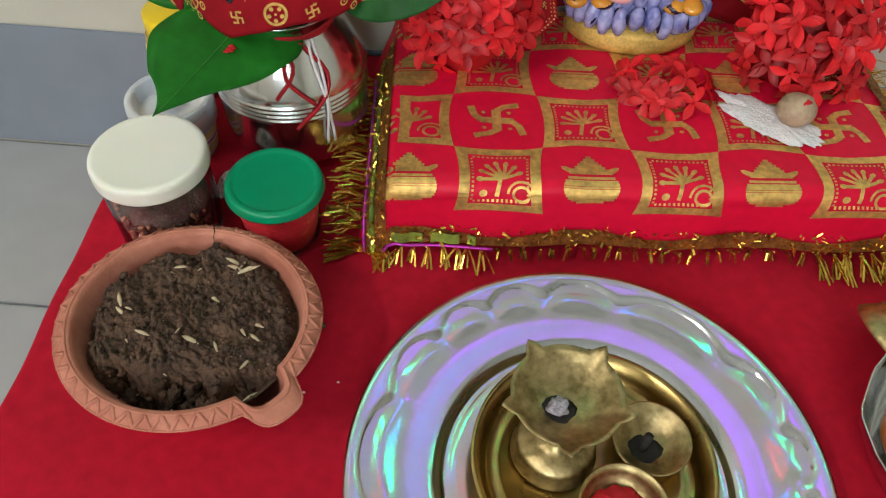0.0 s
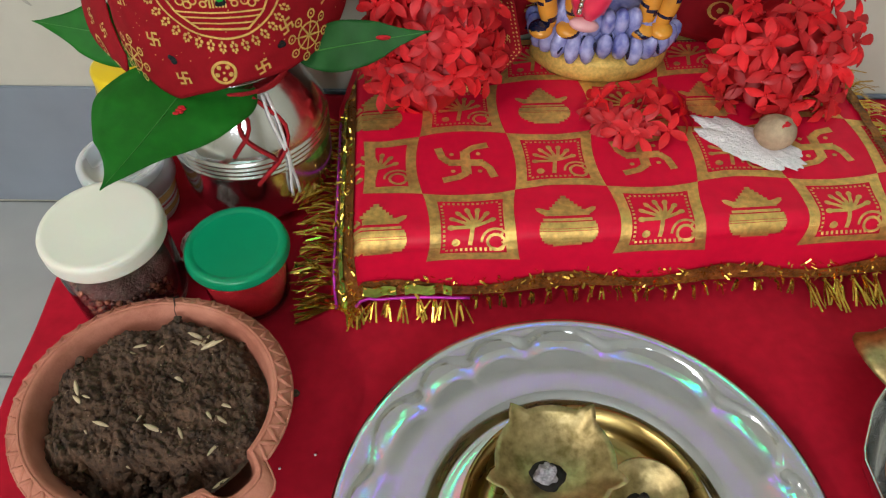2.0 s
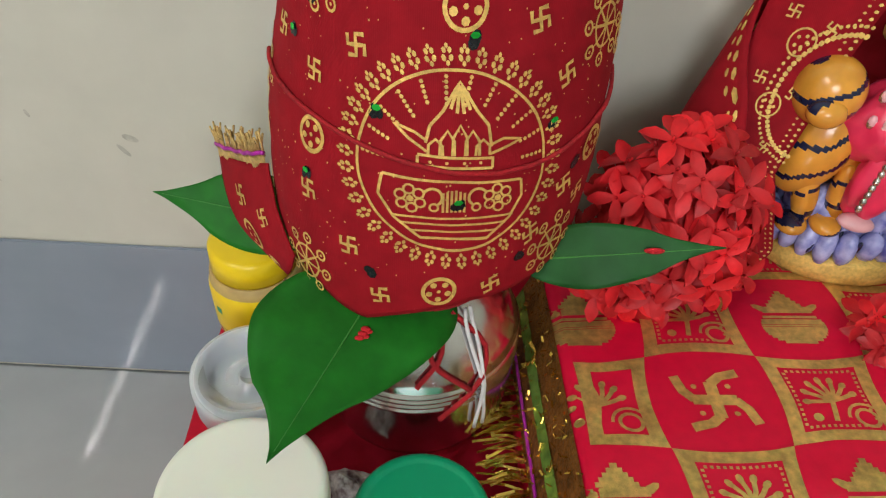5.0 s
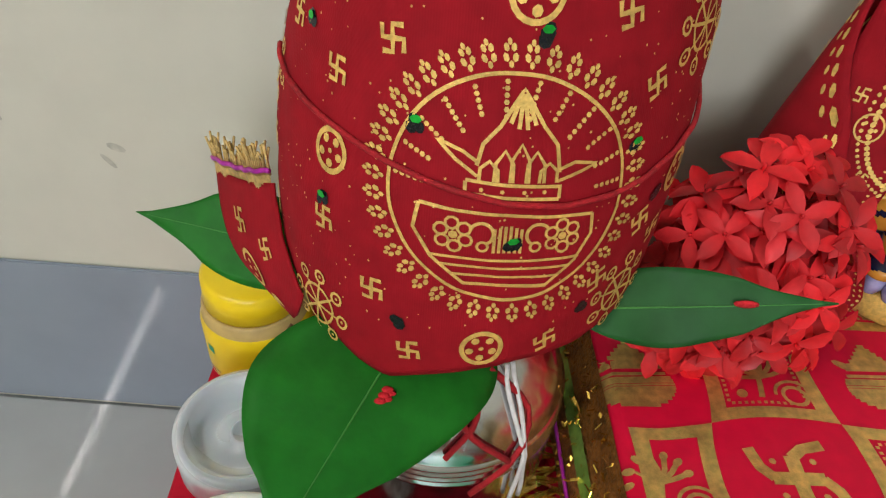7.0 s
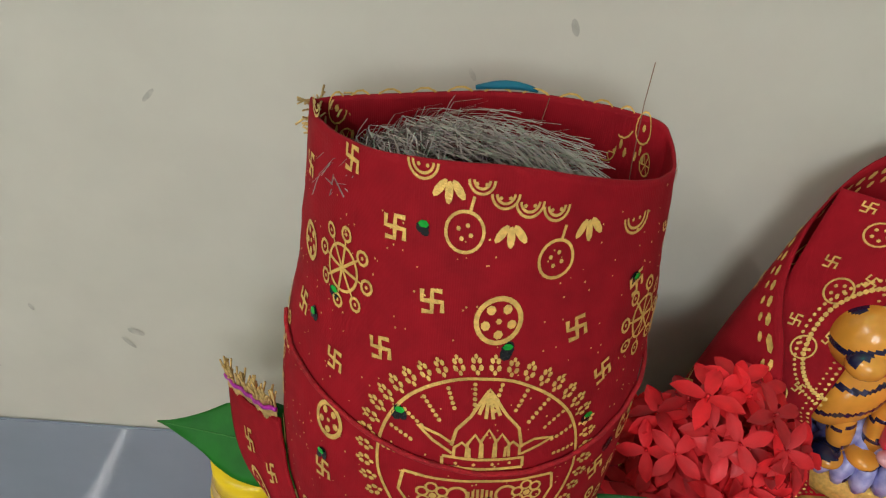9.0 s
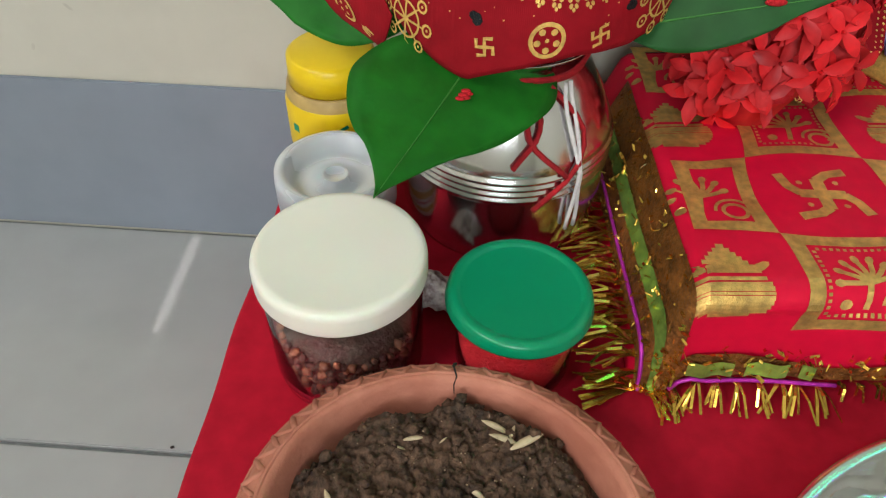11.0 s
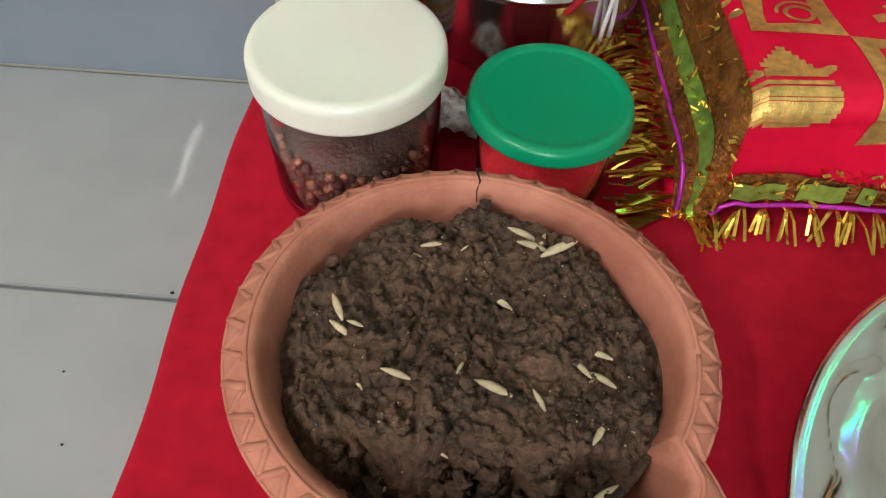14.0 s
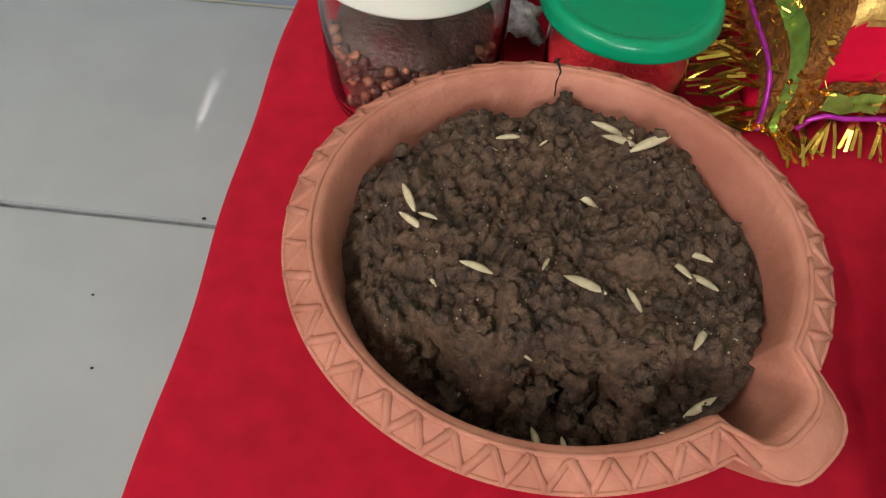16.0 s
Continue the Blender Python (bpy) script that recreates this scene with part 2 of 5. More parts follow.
def blob(bm, c, s, rot=None, mat=0, seg=14, lump=0.0, seed=0.0):
    r = bmesh.ops.create_uvsphere(bm, u_segments=seg, v_segments=max(6, seg * 2 // 3), radius=1)
    m = Matrix.Translation(c) @ (Euler([radians(a) for a in rot]).to_matrix().to_4x4() if rot else Matrix()) @ Matrix.Diagonal((*s, 1))
    for v in r["verts"]:
        if lump:
            v.co *= 1 + lump * noise.noise(v.co * 2.2 + Vector((seed, seed * 1.7, 0)))
        v.co = m @ v.co
    for f in {f for v in r["verts"] for f in v.link_faces}:
        f.material_index = mat


def sheet(bm, f, nu, nv, mat=0, keep=None):
    """A surface f(u, v), u and v from 0 to 1."""
    g = [[bm.verts.new(f(i / nu, j / nv)) for j in range(nv + 1)] for i in range(nu + 1)]
    for i in range(nu):
        for j in range(nv):
            if keep is None or keep((i + 0.5) / nu, (j + 0.5) / nv):
                bm.faces.new((g[i][j], g[i + 1][j], g[i + 1][j + 1], g[i][j + 1])).material_index = mat
    return g


def thicken(ob, d, offset=-1.0):
    s = ob.modifiers.new("solidify", "SOLIDIFY")
    s.thickness, s.offset = d, offset
    return ob


# printed marks: strokes and dots in a pattern plane, carried onto a surface by a map (u, v) -> place
def stroke(bm, to, pts, w, closed=False, mat=0, step=None):
    if closed:
        pts = list(pts) + [pts[0]]
    fine = []
    for a, b in zip(pts, pts[1:]):
        n = max(1, int(math.dist(a, b) / step)) if step else 1
        fine += [(a[0] + (b[0] - a[0]) * k / n, a[1] + (b[1] - a[1]) * k / n) for k in range(n)]
    fine.append(pts[-1])
    left, right = [], []
    for i, p in enumerate(fine):
        if closed:
            q0, q1 = fine[i - 1 if i else -2], fine[i + 1 if i + 1 < len(fine) else 1]
        else:
            q0, q1 = fine[max(i - 1, 0)], fine[min(i + 1, len(fine) - 1)]
        dx, dy = q1[0] - q0[0], q1[1] - q0[1]
        k = w / 2 / (math.hypot(dx, dy) or 1)
        left.append(bm.verts.new(to(p[0] - dy * k, p[1] + dx * k)))
        right.append(bm.verts.new(to(p[0] + dy * k, p[1] - dx * k)))
    for i in range(len(fine) - 1):
        bm.faces.new((left[i], right[i], right[i + 1], left[i + 1])).material_index = mat


def spot(bm, to, c, r, n=7, mat=0, ry=None, turn=0.0):
    ry = ry or r
    ct, st = math.cos(turn), math.sin(turn)
    vs = []
    for k in range(n):
        x, y = r * math.cos(2 * math.pi * k / n), ry * math.sin(2 * math.pi * k / n)
        vs.append(bm.verts.new(to(c[0] + x * ct - y * st, c[1] + x * st + y * ct)))
    bm.faces.new(vs).material_index = mat


def circle(c, r, n=24, ry=None, a0=0, a1=360):
    return [(c[0] + r * math.cos(radians(a0 + (a1 - a0) * k / n)), c[1] + (ry or r) * math.sin(radians(a0 + (a1 - a0) * k / n))) for k in range(n if a1 - a0 == 360 else n + 1)]


def hooked_cross(bm, to, c, s, w, turn=0.0, mat=0, mirror=1):
    """The auspicious hooked cross of the print."""
    for k in range(4):
        a = turn + math.pi / 2 * k
        u, v = (math.cos(a), math.sin(a)), (-math.sin(a) * mirror, math.cos(a) * mirror)
        stroke(bm, to, [c, (c[0] + u[0] * s, c[1] + u[1] * s), (c[0] + (u[0] + v[0]) * s, c[1] + (u[1] + v[1]) * s)], w, mat=mat)


# ---------------------------------------------------------------- room
bm = bmesh.new()
box(bm, (-2.25, WALL_Y, FLOOR_Z - 0.1), (1.75, WALL_Y + 0.15, 2.6))
wall_n = thing("wall_north", bm, M_WALL, "cream painted wall with small scuffs behind the altar", "wall", "structure", smooth=False)
bm = bmesh.new()
for lo, hi in (((-2.25, -2.45, FLOOR_Z - 0.1), (-0.7, -2.3, 2.6)), ((0.4, -2.45, FLOOR_Z - 0.1), (1.75, -2.3, 2.6)),
               ((-0.7, -2.45, FLOOR_Z - 0.1), (0.4, -2.3, 0.8)), ((-0.7, -2.45, 1.9), (0.4, -2.3, 2.6))):
    box(bm, lo, hi)
thing("wall_south", bm, M_WALL, "plain cream painted wall with an added, unseen window", "wall", "structure", smooth=False)
bm = bmesh.new()
box(bm, (1.6, -2.3, FLOOR_Z - 0.1), (1.75, WALL_Y, 2.6))
thing("wall_east", bm, M_WALL, "plain cream painted wall", "wall", "structure", smooth=False)
bm = bmesh.new()
box(bm, (-2.25, -2.3, FLOOR_Z - 0.1), (-2.1, WALL_Y, 2.6))
thing("wall_west", bm, M_WALL, "plain cream painted wall", "wall", "structure", smooth=False)
bm = bmesh.new()
box(bm, (-2.25, -2.45, 2.45), (1.75, WALL_Y + 0.15, 2.6))
thing("ceiling", bm, M_CEIL, "plain white painted ceiling", "ceiling", "structure", smooth=False)
bm = bmesh.new()
box(bm, (-2.25, -2.3, FLOOR_Z - 0.1), (1.75, WALL_Y, FLOOR_Z - 0.003))
floor = thing("floor", bm, M_GROUT, "pale grey glossy tiled floor with thin dark joints", "floor", "structure", smooth=False)
bm = bmesh.new()
box(bm, (-0.2985, -0.2985, -0.006), (0.2985, 0.2985, 0), bevel=0.0008)
tile_mesh = finish("tile", bm, M_FLOOR, smooth=False)
JOINT_Y = 0.391
for ix in range(-3, 4):
    for iy in range(-4, 1):
        y = JOINT_Y - 0.3 + 0.6 * iy
        o = new("tile", tile_mesh)
        o.location = (-0.45 + 0.6 * ix, y, FLOOR_Z)
        o.parent = floor
bm = bmesh.new()
box(bm, (-0.2985, JOINT_Y + 0.0015, -0.006), (0.2985, 0.579, 0), bevel=0.0008)
cut_mesh = finish("tile", bm, M_FLOOR, smooth=False)
for ix in range(-3, 4):
    o = new("tile", cut_mesh)
    o.location = (-0.45 + 0.6 * ix, 0, FLOOR_Z)
    o.parent = floor
bm = bmesh.new()
for k in range(-2, 2):
    box(bm, (-0.75 + 1.2 * k, 0.580, FLOOR_Z + 0.001), (0.448 + 1.2 * k, WALL_Y - 0.0005, 0.0), bevel=0.0012)
thing("baseboard", bm, M_SKIRT, "polished blue-grey stone skirting along the wall", "skirting", "structure", smooth=False)
for x, y, r in ((-0.302, 0.395, 0.0012), (-0.345, 0.34, 0.0008), (-0.42, 0.39, 0.0016), (-0.33, 0.30, 0.0009), (-0.39, 0.24, 0.0010), (-0.31, 0.22, 0.0008)):
    bm = bmesh.new()
    blob(bm, (x, y, FLOOR_Z + r * 0.3), (r, r * 0.8, r * 0.5), seg=8, lump=0.4, seed=x * 50)
    thing("dirt_speck", bm, M_SPECK, "tiny dark speck of dirt on the floor tiles", "dirt", group="specks on the floor")
# faint scuffs on the wall
bm = bmesh.new()
rnd = random.Random(4)
for x, z, s in ((-0.071, 0.279, 0.004), (-0.111, 0.256, 0.003), (-0.290, 0.086, 0.006), (-0.253, 0.236, 0.003), (-0.296, 0.077, 0.004), (-0.382, 0.051, 0.003), (-0.346, 0.100, 0.003), (-0.415, 0.022, 0.003)):
    spot(bm, lambda u, v: (u, WALL_Y - 0.0004, v), (x, z), s * 0.4, 9, ry=s * rnd.uniform(0.8, 1.6), turn=rnd.uniform(0, 3))
sc = part("scuff", bm, material("wall_scuff", (0.49, 0.47, 0.40), 0.8, vary=0.3, scale=200), wall_n, smooth=False)

# unseen window added in the south wall behind the fill, glazed, with its frame
win = tagged(new("added_window"), "unseen added window with a white frame", "window", kind="structure")
bm = bmesh.new()
for lo, hi in (((-0.7, -2.40, 0.8), (-0.65, -2.35, 1.9)), ((0.35, -2.40, 0.8), (0.4, -2.35, 1.9)), ((-0.65, -2.40, 0.8), (0.35, -2.35, 0.85)),
               ((-0.65, -2.40, 1.85), (0.35, -2.35, 1.9)), ((-0.175, -2.40, 0.85), (-0.125, -2.35, 1.85))):
    box(bm, lo, hi)
part("window_frame", bm, M_CEIL, win, smooth=False)
bm = bmesh.new()
box(bm, (-0.65, -2.38, 0.85), (0.35, -2.375, 1.85))
pane = part("pane", bm, M_CLEAR, win, smooth=False)
pane.visible_shadow = False

tl = holder("tube_light", "slim white ceiling tube light, switched on", "lamp", (-1.66, -1.26, 2.42))
bm = bmesh.new()
box(bm, (-1.70, -1.92, 2.405), (-1.62, -0.60, 2.449), bevel=0.004)
part("housing", bm, M_CEIL, tl, smooth=False)
bm = bmesh.new()
tube(bm, [(-1.66, -1.86 + 0.1 * k, 2.385) for k in range(13)], 0.013, 10)
part("tube", bm, glow("tube_glow", (1.0, 0.97, 0.92), 12.0), tl, "glowing tube")

# small coloured lights strung on the wall above the altar
G_COL = [glow("led_green", (0.0, 1.0, 0.36), 20), glow("led_blue", (0.03, 0.20, 1.0), 10), glow("led_violet", (0.35, 0.02, 1.0), 9), glow("led_red", (1.0, 0.03, 0.10), 7)]
string = holder("fairy_lights", "string of small coloured lights on the wall", "fairy lights", (0.2, 0.58, 0.8))
bm = bmesh.new()
BULBS = [(-0.16, 0.72), (-0.05, 0.60), (-0.02, 0.86), (0.08, 0.95), (0.16, 0.68), (0.26, 0.90), (0.34, 0.62), (0.42, 0.80), (0.55, 0.70), (-0.28, 0.88), (0.66, 0.90)]
BULBS.sort()
tube(bm, [(x, WALL_Y - 0.006, z) for x, z in BULBS], 0.0012, 5)
part("wire", bm, M_STONE, string)
for k, (x, z) in enumerate(BULBS):
    bm = bmesh.new()
    blob(bm, (x, WALL_Y - 0.024, z), (0.015, 0.015, 0.022), seg=12)
    part("bulb", bm, G_COL[(2, 0, 0, 1, 3, 1, 2, 0, 1, 0, 2)[k]], string)

# ---------------------------------------------------------------- low table and its red cloth
TX0, TX1, TY0, TY1 = -0.2340, 0.46, 0.0, 0.575
table = holder("low_table", "low wooden table hidden under a red cloth", "table", (0.12, 0.29, FLOOR_Z))
bm = bmesh.new()
box(bm, (TX0 + 0.004, TY0 + 0.004, -0.03), (TX1 - 0.004, TY1 - 0.002, -0.0035), bevel=0.002)
part("tabletop", bm, M_WOOD, table)
for x in (TX0 + 0.03, TX1 - 0.03):
    for y in (TY0 + 0.03, TY1 - 0.03):
        bm = bmesh.new()
        box(bm, (x - 0.018, y - 0.018, FLOOR_Z), (x + 0.018, y + 0.018, -0.03), bevel=0.002)
        part("leg", bm, M_WOOD, table)


def table_cloth(u, v):
    """Across the table and down both sides; v runs front to back."""
    drop = 0.115
    w = TX1 - TX0
    s = -drop + u * (w + 2 * drop)
    y = TY0 + v * (TY1 - TY0)
    wave = 0.0022 * math.sin(y * 75 + 0.6) + 0.0025 * math.sin(y * 31)
    wr = 0.0010 * noise.noise((s * 14, y * 14, 3)) + 0.0005 * noise.noise((s * 45, y * 45, 1))
    if s < 0:
        return Vector((TX0 + wave * (0.3 + 9 * min(-s, 0.08)) - min(0.012, -s * 0.25), y, s + 0.0005))
    if s > w:
        return Vector((TX1 + wave * 6 * min(s - w, 0.08) + min(0.012, (s - w) * 0.25), y, w - s + 0.0005))
    edge = min(1, s / 0.01, (w - s) / 0.01)
    # a sharp crease left from folding, and a softer one across it
    wr += 0.0016 * math.exp(-((TX0 + s + 0.038) / 0.0028) ** 2) * min(1, max(0, (0.32 - y) / 0.05))
    wr += 0.0010 * math.exp(-((y - 0.165) / 0.003) ** 2)
    return Vector((TX0 + s + wave * (0.3 if s < 0.03 else 0), y, min(0.0012, wr - 0.0006) * edge))


bm = bmesh.new()
sheet(bm, table_cloth, 300, 150)
cl = thicken(thing("table_cloth", bm, M_RED, "plain bright red cotton cloth spread over a low table", "tablecloth"), 0.0012)
# crumbs lying on the cloth
for x, y, r in ((-0.068, 0.306, 0.0028), (-0.052, 0.27, 0.0008), (-0.07, 0.262, 0.0009)):
    bm = bmesh.new()
    blob(bm, (x, y, r * 0.7), (r, r * 0.8, r * 0.8), seg=8, lump=0.5, seed=x * 99)
    thing("soil_crumb", bm, M_SOIL if r > 0.002 else M_COTTON, "small crumb lying on the red cloth", "crumb", group="crumbs on the cloth")

# ---------------------------------------------------------------- raised board under brocade
BA = radians(4.5)
BO = Vector((-0.036, 0.372, 0.0))
BW, BD, BH = 0.335, 0.175, 0.058
ux, uy = Vector((math.cos(BA), math.sin(BA), 0)), Vector((-math.sin(BA), math.cos(BA), 0))
bm = bmesh.new()
box(bm, (0.006, 0.006, 0.001), (BW - 0.004, BD, BH - 0.006), bevel=0.003)
board = thing("wooden_board", bm, M_WOOD, "thick wooden board hidden under a brocade cloth", "board", smooth=False)
board.matrix_world = Matrix.Translation(BO) @ Matrix.Rotation(BA, 4, "Z")


def brocade(a, b, off=0.0):
    """a: along the front, b: metres back from the front upper edge; negative b runs down the front."""
    r = 0.011
    puff = 0.0012 * noise.noise((a * 25, b * 25, 7)) + 0.0005 * noise.noise((a * 80, b * 80, 2))
    if b >= r:
        y, z, n = b, BH + puff, Vector((0, 0, 1))
    elif b > -r * 0.57:
        t = (r - b) / (r * 1.57) * math.pi / 2
        y, z, n = r - r * math.sin(t), BH - r + r * math.cos(t) + puff, Vector((0, -math.sin(t), math.cos(t)))
    else:
        s = -b - r * 0.57
        y, z, n = -0.10 * s - 0.02 * max(0, s - 0.018) + 0.0015 * math.sin(a * 60), BH - r - s, Vector((0, -1, 0.1))
    x = a
    if a < 0.008:
        d = 0.008 - a
        x, z, n = 0.008 - min(d, 0.008 + 0.35 * max(0, d - 0.008)), z - max(0.0, d - 0.004) * 0.9, Vector((-0.6, n.y, n.z + 0.3)).normalized()
        z = max(z, 0.0015)
    if a > BW:
        z = max(0.0015, z - (a - BW) * 1.4)
        x = BW + (a - BW) * 0.4
    z = max(z, 0.0012)
    return BO + ux * x + uy * y + Vector((0, 0, z)) + off * (ux * n.x + uy * n.y + Vector((0, 0, n.z)))


cloth = holder("brocade_cloth", "red silk brocade cloth with gold squares and tinsel fringe", "cloth", tuple(BO))
A0, A1, B0, B1 = -0.055, BW + 0.03, -0.040, 0.178
bm = bmesh.new()
sheet(bm, lambda u, v: brocade(A0 + u * (A1 - A0), B0 + v * (B1 - B0)), 130, 80)
thicken(part("silk", bm, M_BROCADE, cloth), 0.0008)

# woven squares and figures
CW, CD = 0.0555, 0.0505
CA, CB = 0.0410, -0.016


def cell_map(i, j):
    def to(u, v):
        # gold squares draw in along their sides, the red ones between them bulge
        if (i + j) % 2 == 0:
            p, q = 2 * u - 1, 2 * v - 1
            u, v = 0.5 + 0.5 * p * (1 - 0.11 * (1 - q * q)), 0.5 + 0.5 * q * (1 - 0.11 * (1 - p * p))
        return brocade(CA + (i + u) * CW, CB + (j + v) * CD, 0.0005)
    return to


def grid_fill(bm, to, u0, v0, u1, v1, n=14):
    sheet(bm, lambda a, b: to(u0 + (u1 - u0) * a, v0 + (v1 - v0) * b), n, n)


for i in range(-1, 6):
    for j in range(0, 4):
        to = cell_map(i, j)
        bm = bmesh.new()
        if (i + j) % 2 == 0:
            u0 = 0.36 if i == -1 else 0.0
            for (a, b, c, d) in ((u0, 0, 1, 0.12), (u0, 0.88, 1, 1), (u0, 0.12, u0 + 0.13, 0.88), (0.87, 0.12, 1, 0.88)):
                grid_fill(bm, to, a, b, c, d)
            for k in range(12):
                # open squares along the border read as ticks
                p = 0.2 + 0.6 * k / 11
                if i >= 0:
                    for q in (0.165, 0.835):
                        stroke(bm, to, [(p - 0.014, q), (p + 0.014, q)], 0.030)
                        stroke(bm, to, [(q, p - 0.014), (q, p + 0.014)], 0.030)
            if i >= -1:
                for k in range(7):
                    ang = radians(100 + (k - 3) * 27)
                    c = (0.5, 0.46)
                    e = (c[0] + 0.25 * math.cos(ang), c[1] + 0.27 * math.sin(ang))
                    stroke(bm, to, [c, ((c[0] + e[0]) / 2 + 0.02, (c[1] + e[1]) / 2), e], 0.045, step=0.08)
                    spot(bm, to, e, 0.048, 8, ry=0.035, turn=ang)
                stroke(bm, to, circle((0.76, 0.26), 0.10, 14), 0.035, closed=True)
                stroke(bm, to, circle((0.76, 0.26), 0.165, 12, a0=0, a1=180), 0.03)
                spot(bm, to, (0.30, 0.27), 0.05, 9)
                stroke(bm, to, [(0.5, 0.46), (0.46, 0.22)], 0.05, step=0.08)
        elif j % 2 == 1:
            for k in range(4):
                a = math.pi / 2 * k
                u, v = (math.cos(a), math.sin(a)), (math.sin(a), -math.cos(a))
                c = (0.5, 0.5)
                stroke(bm, to, [c, (c[0] + 0.20 * u[0], c[1] + 0.20 * u[1])], 0.11, step=0.07)
                stroke(bm, to, [(c[0] + 0.18 * u[0], c[1] + 0.18 * u[1]), (c[0] + 0.26 * u[0] + 0.10 * v[0], c[1] + 0.26 * u[1] + 0.10 * v[1]),
                                (c[0] + 0.30 * u[0] + 0.27 * v[0], c[1] + 0.30 * u[1] + 0.27 * v[1])], 0.09, step=0.07)
                spot(bm, to, (c[0] + 0.15 * (u[0] + v[0]), c[1] + 0.15 * (u[1] + v[1])), 0.028)
        else:
            # the pot with its leaves and nut
            for k in range(9):
                v = 0.17 + 0.035 * k
                half = 0.31 * math.sqrt(max(0.02, 1 - ((v - 0.37) / 0.23) ** 2))
                stroke(bm, to, [(0.5 - half, v), (0.5 + half, v)], 0.037 if k != 6 else 0.022, step=0.05)
            stroke(bm, to, [(0.24, 0.50), (0.76, 0.50)], 0.035, step=0.1)
            for k in range(7):
                w = 0.24 - 0.035 * k
                stroke(bm, to, [(0.5 - w, 0.58 + 0.045 * k), (0.5 + w, 0.58 + 0.045 * k)], 0.046, step=0.1)
            for s in (-1, 1):
                spot(bm, to, (0.5 + 0.24 * s, 0.62), 0.10, 8, ry=0.04, turn=s * 0.6)
        if len(bm.faces):
            part("gold_square" if (i + j) % 2 == 0 else "gold_figure", bm, M_GOLDB, cloth, smooth=False)
        else:
            bm.free()

# lace border and tassels on the left edge and along the front
bm = bmesh.new()
sheet(bm, lambda u, v: brocade(-0.046 + 0.046 * u, -0.036 + v * 0.19, 0.0014), 10, 60)
part("lace_border", bm, M_LACE, cloth, "dark gold lace border")
bm = bmesh.new()
sheet(bm, lambda u, v: brocade(-0.012 + u * 0.38, -0.042 + v * (0.010 + 0.003 * math.sin(u * 23)), 0.0018 + 0.0010 * noise.noise((u * 60, v * 4, 1))), 120, 4)
part("lace_border", bm, M_LACE, cloth, "dark gold lace border")
bm = bmesh.new()
for v0, v1 in ((0.0, 0.19),):
    sheet(bm, lambda u, v: brocade(-0.030 + 0.009 * u, -0.034 + v * 0.185, 0.0026 + 0.0006 * math.sin(v * 90)), 2, 60)
part("green_ribbon", bm, M_GREENF, cloth, "shiny green foil ribbon")
bm = bmesh.new()
sheet(bm, lambda u, v: brocade(0.004 + 0.052 * u, -0.041 + v * 0.008, 0.0036 + 0.0008 * math.sin(u * 20)), 20, 2, keep=lambda u, v: int(u * 9) % 4 != 3)
part("green_ribbon", bm, M_GREENF, cloth, "shiny green foil ribbon")
bm = bmesh.new()
tube(bm, [brocade(-0.040, -0.034 + 0.0046 * k, 0.003) for k in range(40)], 0.0010, 5)
tube(bm, [brocade(-0.003 + 0.005 * k, -0.043, 0.004) for k in range(15)], 0.0011, 5)
part("magenta_cord", bm, M_PURPLEF, cloth, "magenta tinsel cord")
bm = bmesh.new()
rnd = random.Random(11)
for k in range(1300):
    # crinkled bits of tinsel woven into the lace
    if k < 560:
        a, b = rnd.uniform(-0.05, -0.002), rnd.uniform(-0.036, 0.15)
    else:
        a, b = rnd.uniform(-0.012, 0.365), rnd.uniform(-0.044, -0.027)
    p = brocade(a, b, rnd.uniform(0.0015, 0.0045))
    d = Vector((rnd.uniform(-1, 1), rnd.uniform(-1, 1), rnd.uniform(-0.6, 0.9))).normalized() * rnd.uniform(0.0012, 0.0042)
    s = Vector((rnd.uniform(-1, 1), rnd.uniform(-1, 1), rnd.uniform(-1, 1))).normalized() * rnd.uniform(0.0003, 0.0009)
    vs = [bm.verts.new(q) for q in (p - s, p + s, p + s + d, p - s + d)]
    bm.faces.new(vs)
tagged(part("tinsel", bm, M_TINSEL, cloth, "glittering gold tinsel", smooth=False), kind="stuff")


def tassel(bm, p, d, n, length, wd, rnd):
    p, d = Vector(p), Vector(d).normalized()
    for _ in range(n):
        q = (d + Vector((rnd.uniform(-0.35, 0.35), rnd.uniform(-0.35, 0.35), rnd.uniform(-0.3, 0.3)))).normalized()
        s = q.cross(Vector((rnd.uniform(-0.3, 0.3), rnd.uniform(-0.3, 0.3), 1))).normalized() * wd
        ln = length * rnd.uniform(0.6, 1.15)
        a = p + Vector((rnd.uniform(-0.001, 0.001), rnd.uniform(-0.001, 0.001), 0))
        pts = [a, a + q * ln * 0.5 + Vector((0, 0, 0.0015)), a + q * ln - Vector((0, 0, 0.002))]
        for z in pts:
            z.z = max(z.z, 0.0022)
        v = [(bm.verts.new(z - s), bm.verts.new(z + s)) for z in pts]
        for m, o in zip(v, v[1:]):
            bm.faces.new((m[0], m[1], o[1], o[0]))


